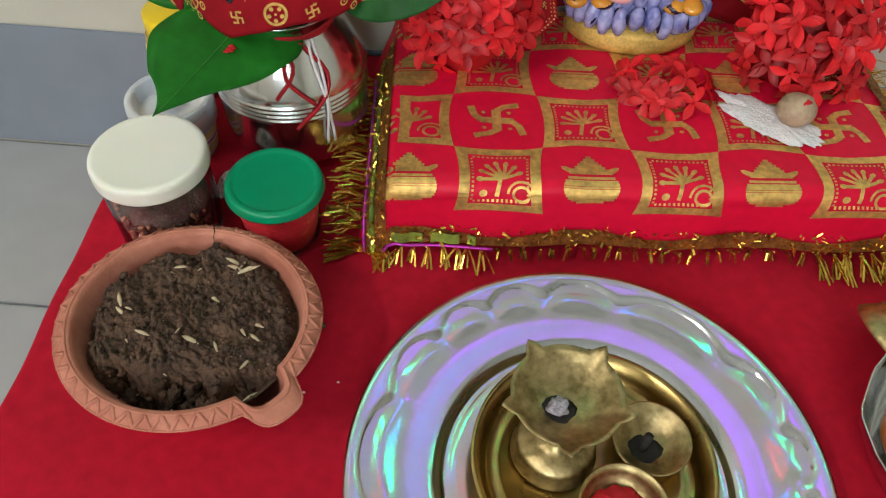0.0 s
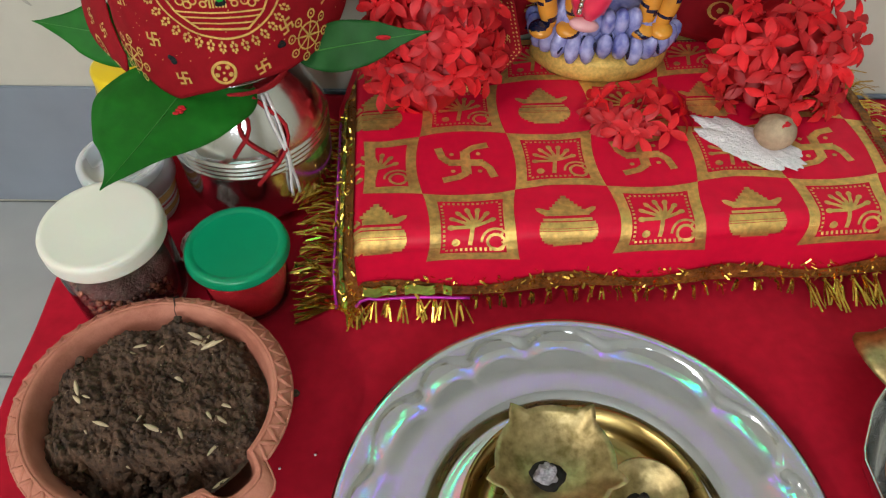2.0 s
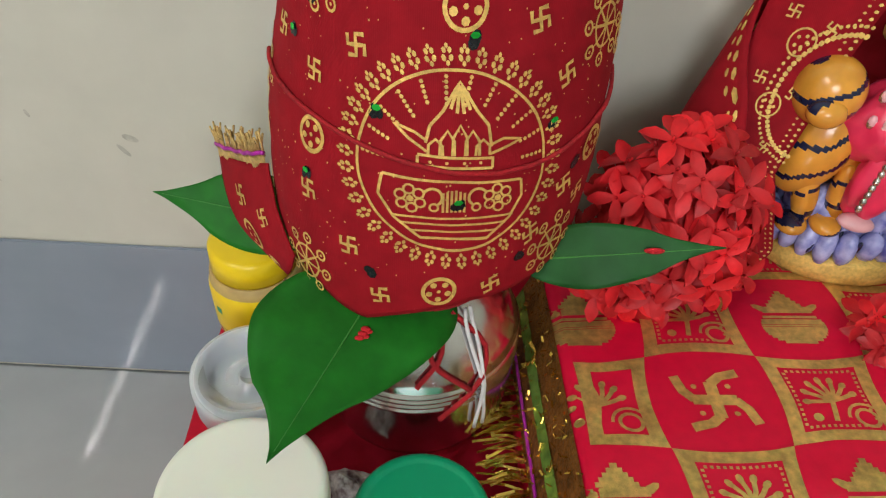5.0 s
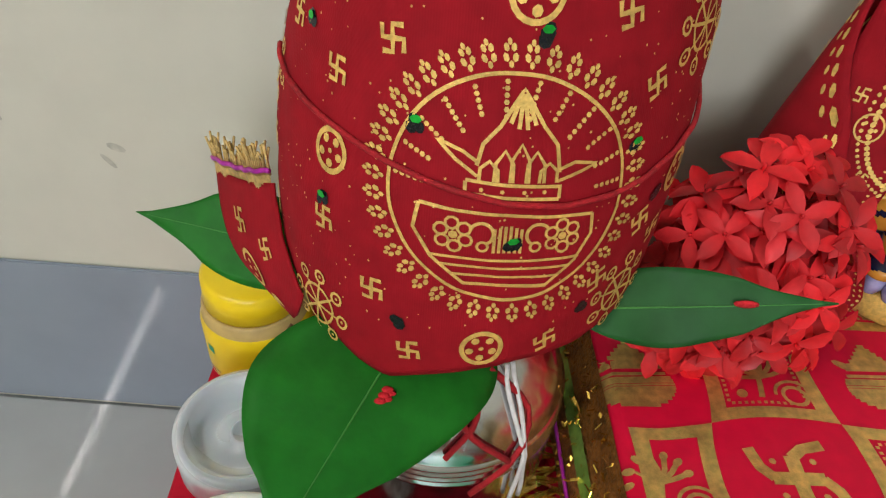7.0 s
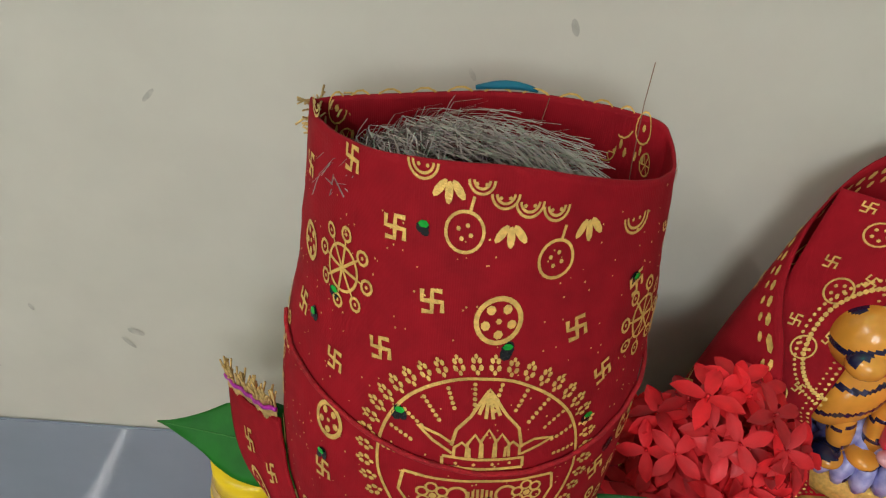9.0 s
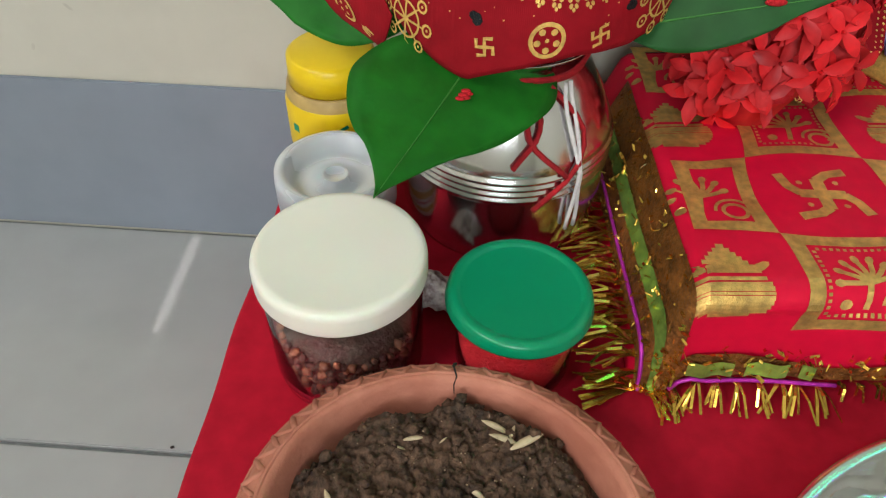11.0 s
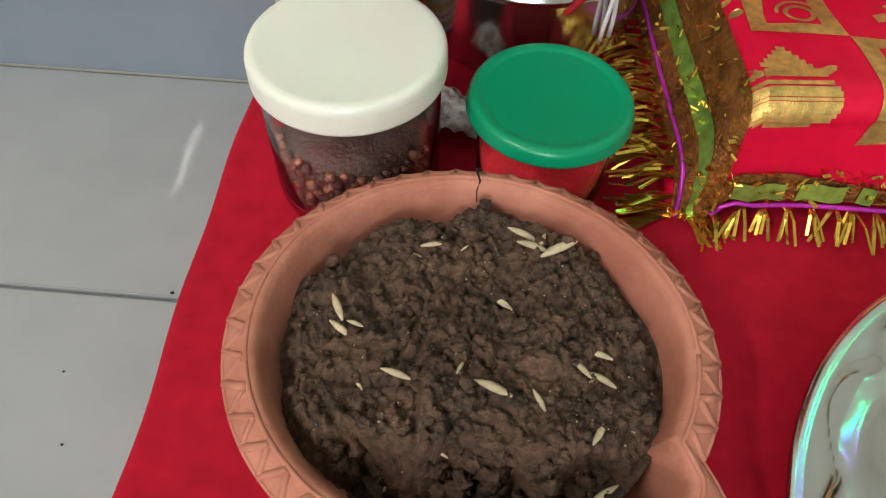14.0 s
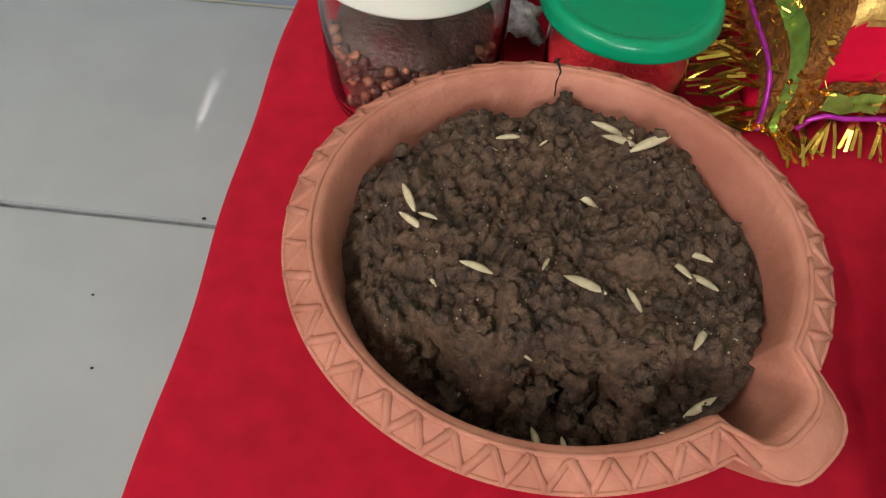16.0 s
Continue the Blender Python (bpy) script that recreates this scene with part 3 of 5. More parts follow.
for k in range(34):
    bm = bmesh.new()
    b = -0.036 + 0.0057 * k + rnd.uniform(-0.001, 0.001)
    tassel(bm, brocade(-0.045, b, 0.002), -ux + 0.25 * uy * rnd.uniform(-1, 0.6) + Vector((0, 0, 0.05)), 6, 0.024, 0.0007, rnd)
    part("tassel", bm, M_TINSEL, cloth, smooth=False)
for k in range(44):
    bm = bmesh.new()
    a = -0.028 + 0.009 * k + rnd.uniform(-0.003, 0.003)
    lng = 0.017 if a < 0.07 else 0.007 if a < 0.27 else 0.022
    p = brocade(a, -0.044, 0.002)
    tassel(bm, p, -uy * 0.9 + ux * rnd.uniform(-0.3, 0.4) - Vector((0, 0, 0.55)), 3 if 0.07 < a < 0.27 else 5 if a < 0.2 else 9, lng, 0.0006, rnd)
    part("tassel", bm, M_TINSEL, cloth, smooth=False)

for k in range(26):
    bm = bmesh.new()
    b = -0.034 + 0.0072 * k + rnd.uniform(-0.002, 0.002)
    tassel(bm, brocade(BW + 0.006, b, 0.002), ux + 0.3 * uy * rnd.uniform(-1, 0.4) + Vector((0, 0, -0.1)), 6, 0.022, 0.0007, rnd)
    part("tassel", bm, M_TINSEL, cloth, smooth=False)
bm = bmesh.new()
sheet(bm, lambda u, v: brocade(BW - 0.006 + 0.012 * u, -0.036 + v * 0.19, 0.0022 + 0.0006 * math.sin(v * 70)), 6, 60)
part("lace_border", bm, M_LACE, cloth, "dark gold lace border")

# ---------------------------------------------------------------- clay bowl of soil
BC = Vector((-0.1285, 0.2765, 0.0))
SPOUT = radians(-38)


def spout(a):
    d = (a - SPOUT + math.pi) % (2 * math.pi) - math.pi
    return max(0.0, 1 - (abs(d) / radians(12.5)) ** 4) if abs(d) < radians(12.5) else 0.0


def bowl_wob(a, r, z):
    base = (1 + 0.005 * math.sin(3 * a + 1)) / math.sqrt(math.cos(a) ** 2 + (math.sin(a) / 0.918) ** 2) * 1.025
    s = spout(a) * min(1, z / 0.03) * (1 if r > 0.03 else 0)
    return base + 0.185 * s, -0.0030 * s + 0.0018 * math.cos(a - 2.4) * (z / 0.05)


bowl = holder("clay_bowl", "terracotta clay bowl with a carved zigzag rim, filled with soil", "bowl", tuple(BC))
bm = bmesh.new()
prof = [(0.0004, 0.0), (0.034, 0.0), (0.039, 0.003), (0.050, 0.016), (0.059, 0.029), (0.0645, 0.0372), (0.0665, 0.0412), (0.0674, 0.0436), (0.0671, 0.0450), (0.0645, 0.0474), (0.0618, 0.0490),
        (0.0598, 0.0497), (0.0582, 0.0490), (0.0572, 0.0465), (0.0562, 0.042), (0.0540, 0.032), (0.046, 0.014), (0.034, 0.008), (0.0004, 0.007)]
lathe(bm, prof, 200, BC, bowl_wob)
part("body", bm, M_CLAY, bowl)
# carved zigzag: raised ridges round the rim's sloping face
bm = bmesh.new()
NZ = 44


def rim_pt(a, t, off):
    r, z = 0.0672 + (0.0606 - 0.0672) * t, 0.0446 + (0.0494 - 0.0446) * t
    k, dz = bowl_wob(a, r, z)
    return BC + Vector(((r * k + off * 0.7) * math.cos(a), (r * k + off * 0.7) * math.sin(a), z + dz + off * 0.7))


rnd = random.Random(5)
for k in range(NZ * 2):
    a0, a1 = 2 * math.pi * k / (NZ * 2), 2 * math.pi * (k + 1) / (NZ * 2)
    if spout((a0 + a1) / 2) > 0:
        continue
    t0, t1 = (0.02, 0.95) if k % 2 == 0 else (0.95, 0.02)
    j = rnd.uniform(-0.004, 0.004)
    pts = [rim_pt(a0 + (a1 - a0) * s + j, t0 + (t1 - t0) * s, 0.0003) for s in (0, 0.5, 1)]
    tube(bm, pts, rnd.uniform(0.0009, 0.0013), 6)
for lo in (1.0,):
    ring = [rim_pt(2 * math.pi * k / 160, 1.0, 0.0001) for k in range(161)]
    tube(bm, ring, 0.0008, 6)
    ring = [rim_pt(2 * math.pi * k / 160, -0.03, 0.0) for k in range(161)]
    tube(bm, ring, 0.0007, 6)
part("carved_rim", bm, M_CLAY, bowl)
# crack in the far rim
bm = bmesh.new()
ca = math.atan2(0.331 - BC.y, -0.130 - BC.x)
cr = []
for r, z, w in ((0.0672, 0.0462, 0.006), (0.0655, 0.0488, -0.006), (0.0635, 0.0502, 0.012), (0.061, 0.0504, 0.0), (0.0588, 0.0497, -0.012), (0.0573, 0.0467, 0.004), (0.0562, 0.0425, 0.0)):
    k, dz = bowl_wob(ca, r, z)
    cr.append(BC + Vector((r * k * math.cos(ca + w), r * k * math.sin(ca + w), z + dz)))
tube(bm, cr, lambda t: 0.0006 * (1 - 0.7 * t), 5)
part("crack", bm, M_SOOT, bowl, "thin dark crack")


def soil_height(x, y):
    r = math.hypot(x, y / 0.925)
    h = 0.0436 + 0.0030 * (1 - (r / 0.057) ** 2)
    h += 0.0055 * noise.fractal(Vector((x * 45, y * 45, 1.3)), 0.9, 2.1, 4)
    # clods: rounded tops parted by narrow cracks
    d = noise.voronoi(Vector((x * 95 + 1.5 * noise.noise((x * 60, y * 60, 8)), y * 95 + 1.5 * noise.noise((x * 60, y * 60, 3)), 0.5)))[0]
    h += 0.0052 * min(0.5, d[1] - d[0]) * (0.4 + 1.2 * max(0, noise.noise((x * 30, y * 30, 6)) + 0.3))
    d = noise.voronoi(Vector((x * 240, y * 240, 0.2)))[0]
    h += 0.0036 * min(0.5, d[1] - d[0]) + 0.0016 * noise.noise((x * 420, y * 420, 2.0)) + 0.0009 * noise.noise((x * 900, y * 900, 1.0)) - 0.0008
    # the front has slumped: a broken edge with dark clefts under it
    edge = -0.031 + 0.005 * math.sin(x * 190 + 1.0) + 0.006 * noise.noise((x * 110, 4.0, 1.0))
    drop = min(1.0, max(0.0, (edge - y) / 0.004))
    h -= drop * (0.0085 + 0.005 * noise.noise((x * 90, y * 90, 11)))
    cl = noise.voronoi(Vector((x * 130 + 2.0 * noise.noise((x * 70, y * 70, 5)), y * 130, 2.5)))[0]
    h -= (0.0055 * drop + 0.0020) * max(0.0, 1 - (cl[1] - cl[0]) * 3.2)
    # hollow towards the front, clods round it
    h -= 0.017 * math.exp(-(((x + 0.014) / 0.034) ** 2 + ((y + 0.050) / 0.015) ** 2))
    h += 0.002 * math.exp(-(((x + 0.012) / 0.024) ** 2 + ((y + 0.030) / 0.006) ** 2))
    h -= 0.006 * math.exp(-(((x - 0.016) / 0.020) ** 2 + ((y + 0.034) / 0.004) ** 2))
    h += 0.007 * math.exp(-(((x - 0.0) / 0.008) ** 2 + ((y - 0.051) / 0.008) ** 2))
    h -= 0.010 * max(0, (r - 0.049) / 0.007)
    # never below the bowl's inner wall
    return max(h, float(np.interp(r, [0.034, 0.046, 0.054, 0.0562, 0.060], [0.008, 0.014, 0.030, 0.0355, 0.0365])) - 0.0015)


bm = bmesh.new()
NR, NA = 110, 320
top = [[None] * NA for _ in range(NR + 1)]
for i in range(NR + 1):
    for k in range(NA):
        a = 2 * math.pi * k / NA
        r = 0.0578 * (i + 0.3) / (NR + 0.3)
        x, y = r * math.cos(a), 0.925 * r * math.sin(a)
        top[i][k] = bm.verts.new(BC + Vector((x, y, soil_height(x, y))))
for i in range(NR):
    for k in range(NA):
        bm.faces.new((top[i][k], top[i + 1][k], top[i + 1][(k + 1) % NA], top[i][(k + 1) % NA]))
bm.faces.new(top[0])
tagged(thing("soil", bm, M_SOIL, "damp dark brown lumpy soil filling a clay bowl", "soil"), kind="stuff")
bm = bmesh.new()
rnd = random.Random(8)
for k in range(300):
    a, r = rnd.uniform(0, 6.28), 0.053 * math.sqrt(rnd.random())
    x, y = r * math.cos(a), r * math.sin(a)
    s = rnd.choice((0.0007, 0.001, 0.0014, 0.0022))
    blob(bm, BC + Vector((x, y, soil_height(x, y) + s * 0.2)), (s, s * rnd.uniform(0.7, 1.2), s * 0.8), seg=7, lump=0.9, seed=k)
for k in range(46):
    # larger clods broken off along the slumped front
    x, y = rnd.uniform(-0.040, 0.036), rnd.uniform(-0.050, -0.030)
    q = rnd.uniform(0.0016, 0.0042)
    if math.hypot(x, y / 0.925) < 0.051:
        blob(bm, BC + Vector((x, y, soil_height(x, y) + q * 0.25)), (q, q * rnd.uniform(0.7, 1.1), q * 0.85), (rnd.uniform(0, 90), 0, rnd.uniform(0, 180)), seg=14, lump=1.1, seed=k * 3.1)
tagged(thing("soil_clods", bm, M_SOIL, "small clods of dark soil", "soil"), kind="stuff")

bm = bmesh.new()
for k in range(170):
    a, r = rnd.uniform(0, 6.28), 0.052 * math.sqrt(rnd.random())
    x, y = r * math.cos(a), r * math.sin(a) * 0.92
    q = rnd.uniform(0.00015, 0.0004)
    blob(bm, BC + Vector((x, y, soil_height(x, y) + q * 0.6)), (q, q, q), seg=5)
tagged(thing("grit", bm, M_NUT, "pale grains of grit scattered on dark soil", "grit"), kind="stuff")
# barley grains on the soil: place, heading, length
bm = bmesh.new()
gr = []
for i in range(7):
    t = i / 6
    w = 0.00115 * math.sin(math.pi * min(1, t * 0.92 + 0.06)) ** 0.8
    gr.append([bm.verts.new(((t - 0.5) * 0.0095, w * math.cos(q), 0.0006 + 0.7 * w * math.sin(q) + 0.0006 * math.sin(t * 3))) for q in [2 * math.pi * k / 7 for k in range(7)]])
for a, b in zip(gr, gr[1:]):
    for k in range(7):
        bm.faces.new((a[k], a[(k + 1) % 7], b[(k + 1) % 7], b[k]))
grain_mesh = finish("barley_grain", bm, M_SEED)
GRAINS = [(-0.148, 0.3055, 166, 0.6), (-0.1425, 0.308, 16, 0.8), (-0.1325, 0.3095, 45, 0.35), (-0.115, 0.315, 158, 1.1), (-0.112, 0.3095, 163, 1.1),
          (-0.104, 0.3085, 30, 1.35), (-0.109, 0.3125, 74, 0.8), (-0.121, 0.2925, 148, 1.0), (-0.167, 0.282, 117, 1.0), (-0.1655, 0.2765, 144, 0.95),
          (-0.1615, 0.278, 158, 0.6), (-0.1585, 0.262, 127, 0.5), (-0.148, 0.262, 166, 0.9), (-0.131, 0.2665, 68, 0.5), (-0.122, 0.26, 158, 1.15),
          (-0.1095, 0.2595, 121, 0.75), (-0.0925, 0.2765, 157, 0.9), (-0.098, 0.2695, 129, 0.8), (-0.092, 0.268, 146, 0.9), (-0.093, 0.2535, 60, 0.95),
          (-0.0895, 0.242, 34, 1.15), (-0.129, 0.23, 108, 0.9), (-0.1225, 0.228, 99, 0.8), (-0.1, 0.2315, 153, 0.4), (-0.149, 0.239, 45, 0.45), (-0.134, 0.2455, 153, 0.4)]
for x, y, h, s in GRAINS:
    o = tagged(new("barley_grain", grain_mesh), "pale straw-coloured barley grain lying on soil", "grain", "barley grains on the soil")
    o.matrix_world = Matrix.Translation((x, y, BC.z + soil_height(x - BC.x, y - BC.y) + 0.0004)) @ pose(0, 0, 0, 0, random.uniform(-12, 12), h) @ Matrix.Scale(s, 4)

# ---------------------------------------------------------------- jars
WJ = Vector((-0.178, 0.3745, 0.0))
jar = holder("white_lid_jar", "clear plastic jar of dark dried spice with a white screw lid", "jar", tuple(WJ))
bm = bmesh.new()
lathe(bm, [(0.0004, 0.0008), (0.029, 0.0008), (0.0318, 0.003), (0.0325, 0.008), (0.0325, 0.050), (0.0315, 0.054), (0.030, 0.057), (0.030, 0.063),
           (0.0288, 0.063), (0.0288, 0.057), (0.0305, 0.053), (0.0313, 0.049), (0.0313, 0.008), (0.030, 0.004), (0.0004, 0.0035)], 56, WJ)
part("jar_body", bm, M_CLEAR, jar).visible_shadow = False
bm = bmesh.new()
lathe(bm, [(0.0004, 0.0694), (0.0296, 0.0688), (0.0306, 0.0691), (0.0325, 0.0689), (0.0336, 0.0683), (0.0342, 0.0672), (0.0345, 0.0658), (0.0345, 0.0650), (0.0346, 0.0588), (0.0345, 0.0580), (0.0340, 0.0572), (0.0320, 0.0575), (0.0320, 0.0630), (0.0004, 0.0645)], 64, WJ)
part("lid", bm, M_WHITE, jar, "white plastic screw lid")
bm = bmesh.new()
lathe(bm, [(0.0004, 0.0045), (0.0270, 0.0045), (0.0284, 0.009), (0.0284, 0.027), (0.0276, 0.032), (0.020, 0.036), (0.0004, 0.037)], 48, WJ,
      wob=lambda a, r, z: (1 - 0.012 * abs(noise.noise((a * 5, z * 200, 1))) * (r > 0.01), 0.004 * noise.noise((a * 2, r * 60, 0)) * (z > 0.02)))
part("dried_spice", bm, M_RAISIN, jar, "dark dried cloves and berries")
rnd = random.Random(3)
for k in range(190):
    a, z = rnd.uniform(-2.9, -0.2), rnd.uniform(0.006, 0.033)
    bm = bmesh.new()
    s = rnd.uniform(0.0013, 0.0022)
    blob(bm, WJ + Vector((0.0288 * math.cos(a), 0.0288 * math.sin(a), z)), (s, s, s * 0.8), seg=7, lump=0.6, seed=k)
    part("berry", bm, rnd.choice((M_BERRY, M_RAISIN, M_RAISIN)), jar)

GJ = Vector((-0.106, 0.3775, 0.0))
jar = holder("green_lid_jar", "small clear jar of red powder with a green screw lid", "jar", tuple(GJ))
bm = bmesh.new()
lathe(bm, [(0.0004, 0.0008), (0.022, 0.0008), (0.0245, 0.003), (0.0255, 0.008), (0.0255, 0.030), (0.0245, 0.0345), (0.0245, 0.0438), (0.0235, 0.0438), (0.0235, 0.034), (0.0247, 0.029),
           (0.0247, 0.008), (0.023, 0.004), (0.0004, 0.003)], 48, GJ)
part("jar_body", bm, M_CLEAR, jar).visible_shadow = False
bm = bmesh.new()
lathe(bm, [(0.0004, 0.0040), (0.022, 0.004), (0.0242, 0.009), (0.0242, 0.026), (0.0004, 0.028)], 40, GJ)
part("red_powder", bm, M_KUMKUM, jar, "vermilion powder")
bm = bmesh.new()
lathe(bm, [(0.0004, 0.0482), (0.0240, 0.0483), (0.0250, 0.0485), (0.0258, 0.0491), (0.0280, 0.0492), (0.0290, 0.0487), (0.0297, 0.0477), (0.0301, 0.0464), (0.0304, 0.0440), (0.0307, 0.0433), (0.0293, 0.0426), (0.0285, 0.043), (0.0280, 0.045), (0.0004, 0.046)], 72, GJ,
      wob=lambda a, r, z: (1.0, -0.0006 * r / 0.03 * math.cos(a)))
part("lid", bm, M_GREEN, jar, "green plastic screw lid")

CJ = Vector((-0.1945, 0.449, 0.0))
jar = holder("frosted_tub", "translucent frosted plastic tub with a recessed lid and brown striped label", "tub", tuple(CJ))
bm = bmesh.new()
lathe(bm, [(0.0004, 0.0011), (0.0229, 0.0011), (0.0244, 0.0040), (0.0272, 0.0370), (0.0267, 0.0370), (0.0239, 0.0053), (0.0004, 0.0026)], 48, CJ)
part("tub_body", bm, M_FROST, jar)
bm = bmesh.new()
for z0, z1, mi in ((0.008, 0.013, 0), (0.016, 0.018, 1), (0.020, 0.026, 0), (0.0275, 0.029, 1)):
    lathe(bm, [(0.0245 + 0.09 * z0, z0), (0.0245 + 0.09 * z1, z1)], 48, CJ, mat=mi)
part("label_band", bm, [M_TAN, M_LABELR], jar, "tan and brown printed bands")
bm = bmesh.new()
lathe(bm, [(0.0004, 0.0420), (0.0043, 0.0420), (0.0053, 0.0436), (0.0067, 0.0436), (0.0076, 0.0407), (0.0215, 0.0403), (0.0234, 0.0475), (0.0263, 0.0491), (0.0288, 0.0478), (0.0292, 0.0436),
           (0.0292, 0.0297), (0.0283, 0.0297), (0.0279, 0.0370), (0.0004, 0.0376)], 56, CJ)
part("lid", bm, M_FROST, jar, "frosted clear lid with a sunken top")

YJ = Vector((-0.208, 0.522, 0.0))
jar = holder("yellow_jar", "bright yellow plastic jar with a tan neck band", "jar", tuple(YJ))
bm = bmesh.new()
lathe(bm, [(0.0004, 0.0008), (0.022, 0.0008), (0.0252, 0.004), (0.0272, 0.014), (0.0272, 0.040), (0.0255, 0.046), (0.0235, 0.049), (0.0225, 0.0495), (0.0004, 0.0495)], 48, YJ)
part("jar_body", bm, M_YELLOW, jar)
bm = bmesh.new()
lathe(bm, [(0.0262, 0.0435), (0.0252, 0.0500), (0.0240, 0.0510), (0.0230, 0.0500)], 48, YJ)
part("neck_band", bm, M_TAN, jar, "tan neck band")
bm = bmesh.new()
lathe(bm, [(0.0004, 0.068), (0.021, 0.068), (0.0235, 0.066), (0.0240, 0.0515), (0.0225, 0.0512), (0.0004, 0.0512)], 48, YJ)
part("lid", bm, M_YELLOW, jar, "yellow plastic lid")
bm = bmesh.new()


def on_yellow(u, v):
    a = u / 0.0275
    return YJ + Vector((0.0275 * math.sin(a), -0.0275 * math.cos(a), v))


spot(bm, on_yellow, (-0.020, 0.030), 0.0032, 4, turn=0.78)
spot(bm, on_yellow, (0.008, 0.026), 0.0055, 12, mat=1)
stroke(bm, on_yellow, [(0.004, 0.026), (0.012, 0.027)], 0.002, mat=2)
stroke(bm, on_yellow, [(0.006, 0.033), (0.012, 0.036)], 0.002, mat=0)
for z in (0.012, 0.015):
    stroke(bm, on_yellow, [(-0.026, z), (-0.016, z)], 0.0012, mat=3, step=0.003)
part("label_marks", bm, [M_LABELG, M_LABELR, M_COTTON, M_TAN], jar, "small printed marks", smooth=False)

bm = bmesh.new()
sheet(bm, lambda u, v: Vector((-0.158 + 0.026 * u + 0.002 * math.sin(v * 7), 0.398 + 0.022 * v, 0.003 + 0.017 * math.sin(math.pi * u) * math.sin(math.pi * (0.1 + 0.8 * v)) + 0.003 * noise.noise((u * 7, v * 7, 3)))), 26, 26)
pk = thing("plastic_packet", bm, material("crinkled_film", (0.62, 0.56, 0.52), 0.4, vary=0.5, scale=330, coarse=130, color2=(0.12, 0.05, 0.05), bump=0.3, bump_scale=300), "crumpled speckled plastic packet between jars", "packet")
thicken(pk, 0.0006)

# ---------------------------------------------------------------- steel pot with wrapped coconut
PC = Vector((-0.1145, 0.4765, 0.0))
pot = holder("steel_pot", "shiny steel water pot with ringed belly, tied with red thread", "pot", tuple(PC))
bm = bmesh.new()
prof = [(0.0004, 0.0012), (0.036, 0.0012), (0.0405, 0.003), (0.0470, 0.010), (0.0500, 0.020), (0.0510, 0.032), (0.0510, 0.050)]
for k in range(4):
    z = 0.0515 + 0.0034 * k
    prof += [(0.0510, z), (0.0521, z + 0.0008), (0.0521, z + 0.0019), (0.0510, z + 0.0027)]
prof += [(0.0508, 0.066), (0.0496, 0.070), (0.0445, 0.082), (0.0380, 0.094), (0.0325, 0.101), (0.0315, 0.106), (0.0340, 0.110), (0.0380, 0.1125), (0.0384, 0.1135), (0.0372, 0.1135),
         (0.0330, 0.111), (0.0305, 0.107), (0.0305, 0.101), (0.0410, 0.084), (0.0480, 0.066), (0.0480, 0.020), (0.0004, 0.010)]
lathe(bm, prof, 72, PC)
part("pot_body", bm, M_STEEL, pot)
bm = bmesh.new()
rnd = random.Random(2)
for k in range(3):
    tube(bm, [PC + Vector(((0.0335 + 0.0006 * k) * math.cos(a * math.pi / 20), (0.0335 + 0.0006 * k) * math.sin(a * math.pi / 20), 0.1015 + 0.0015 * k + 0.0006 * math.sin(a + k))) for a in range(41)], 0.0011, 6)
for ang, ln, sw in ((-62, 0.052, 0.012), (-68, 0.036, -0.008), (-80, 0.030, 0.006)):
    pts = []
    for k in range(9):
        t = k / 8
        z = 0.101 - ln * t
        r = np.interp(z, [0.045, 0.066, 0.070, 0.082, 0.094, 0.101], [0.0525, 0.0525, 0.0503, 0.0452, 0.0387, 0.034]) + 0.0012
        a = radians(ang) + sw / 0.04 * math.sin(t * 4)
        pts.append(PC + Vector((r * math.cos(a), r * math.sin(a), z)))
    tube(bm, pts, 0.0013, 6)
part("red_thread", bm, M_THREAD, pot, "red sacred thread with loose ends")
bm = bmesh.new()
for ang in (-53, -50):
    pts = []
    for k in range(12):
        z = 0.103 - 0.072 * k / 11
        r = np.interp(z, [0.03, 0.045, 0.066, 0.070, 0.082, 0.094, 0.104], [0.0520, 0.0530, 0.0530, 0.0508, 0.0457, 0.0392, 0.037]) + 0.001
        a = radians(ang + 1.2 * math.sin(k * 0.7 + ang))
        pts.append(PC + Vector((r * math.cos(a), r * math.sin(a), z)))
    tube(bm, pts, 0.0010, 6)
part("white_thread", bm, M_COTTON, pot, "loose white cotton thread")

WRAP_Z0, WRAP_Z1 = 0.118, 0.288


def wrap_axis(z):
    t = (z - 0.12) / 0.16
    return Vector((-0.1125 + 0.0055 * min(1, t * 1.6) + 0.004 * max(0, t - 0.3), 0.487 + 0.033 * t, z))


def wrap_r(z, a):
    t = (z - 0.12) / 0.16
    r = 0.0675 + 0.0015 * math.sin(math.pi * min(1, max(0, t * 1.3))) - 0.0060 * max(0, t - 0.35) / 0.65
    if t < 0.22:
        r -= 0.05 * (0.22 - t) ** 2
    sq = 1 + 0.02 * math.cos(4 * (a + 0.4)) * t
    return r * sq + 0.0010 * noise.noise((a * 2, z * 30, 5)) + 0.0005 * noise.noise((a * 7, z * 120, 9))


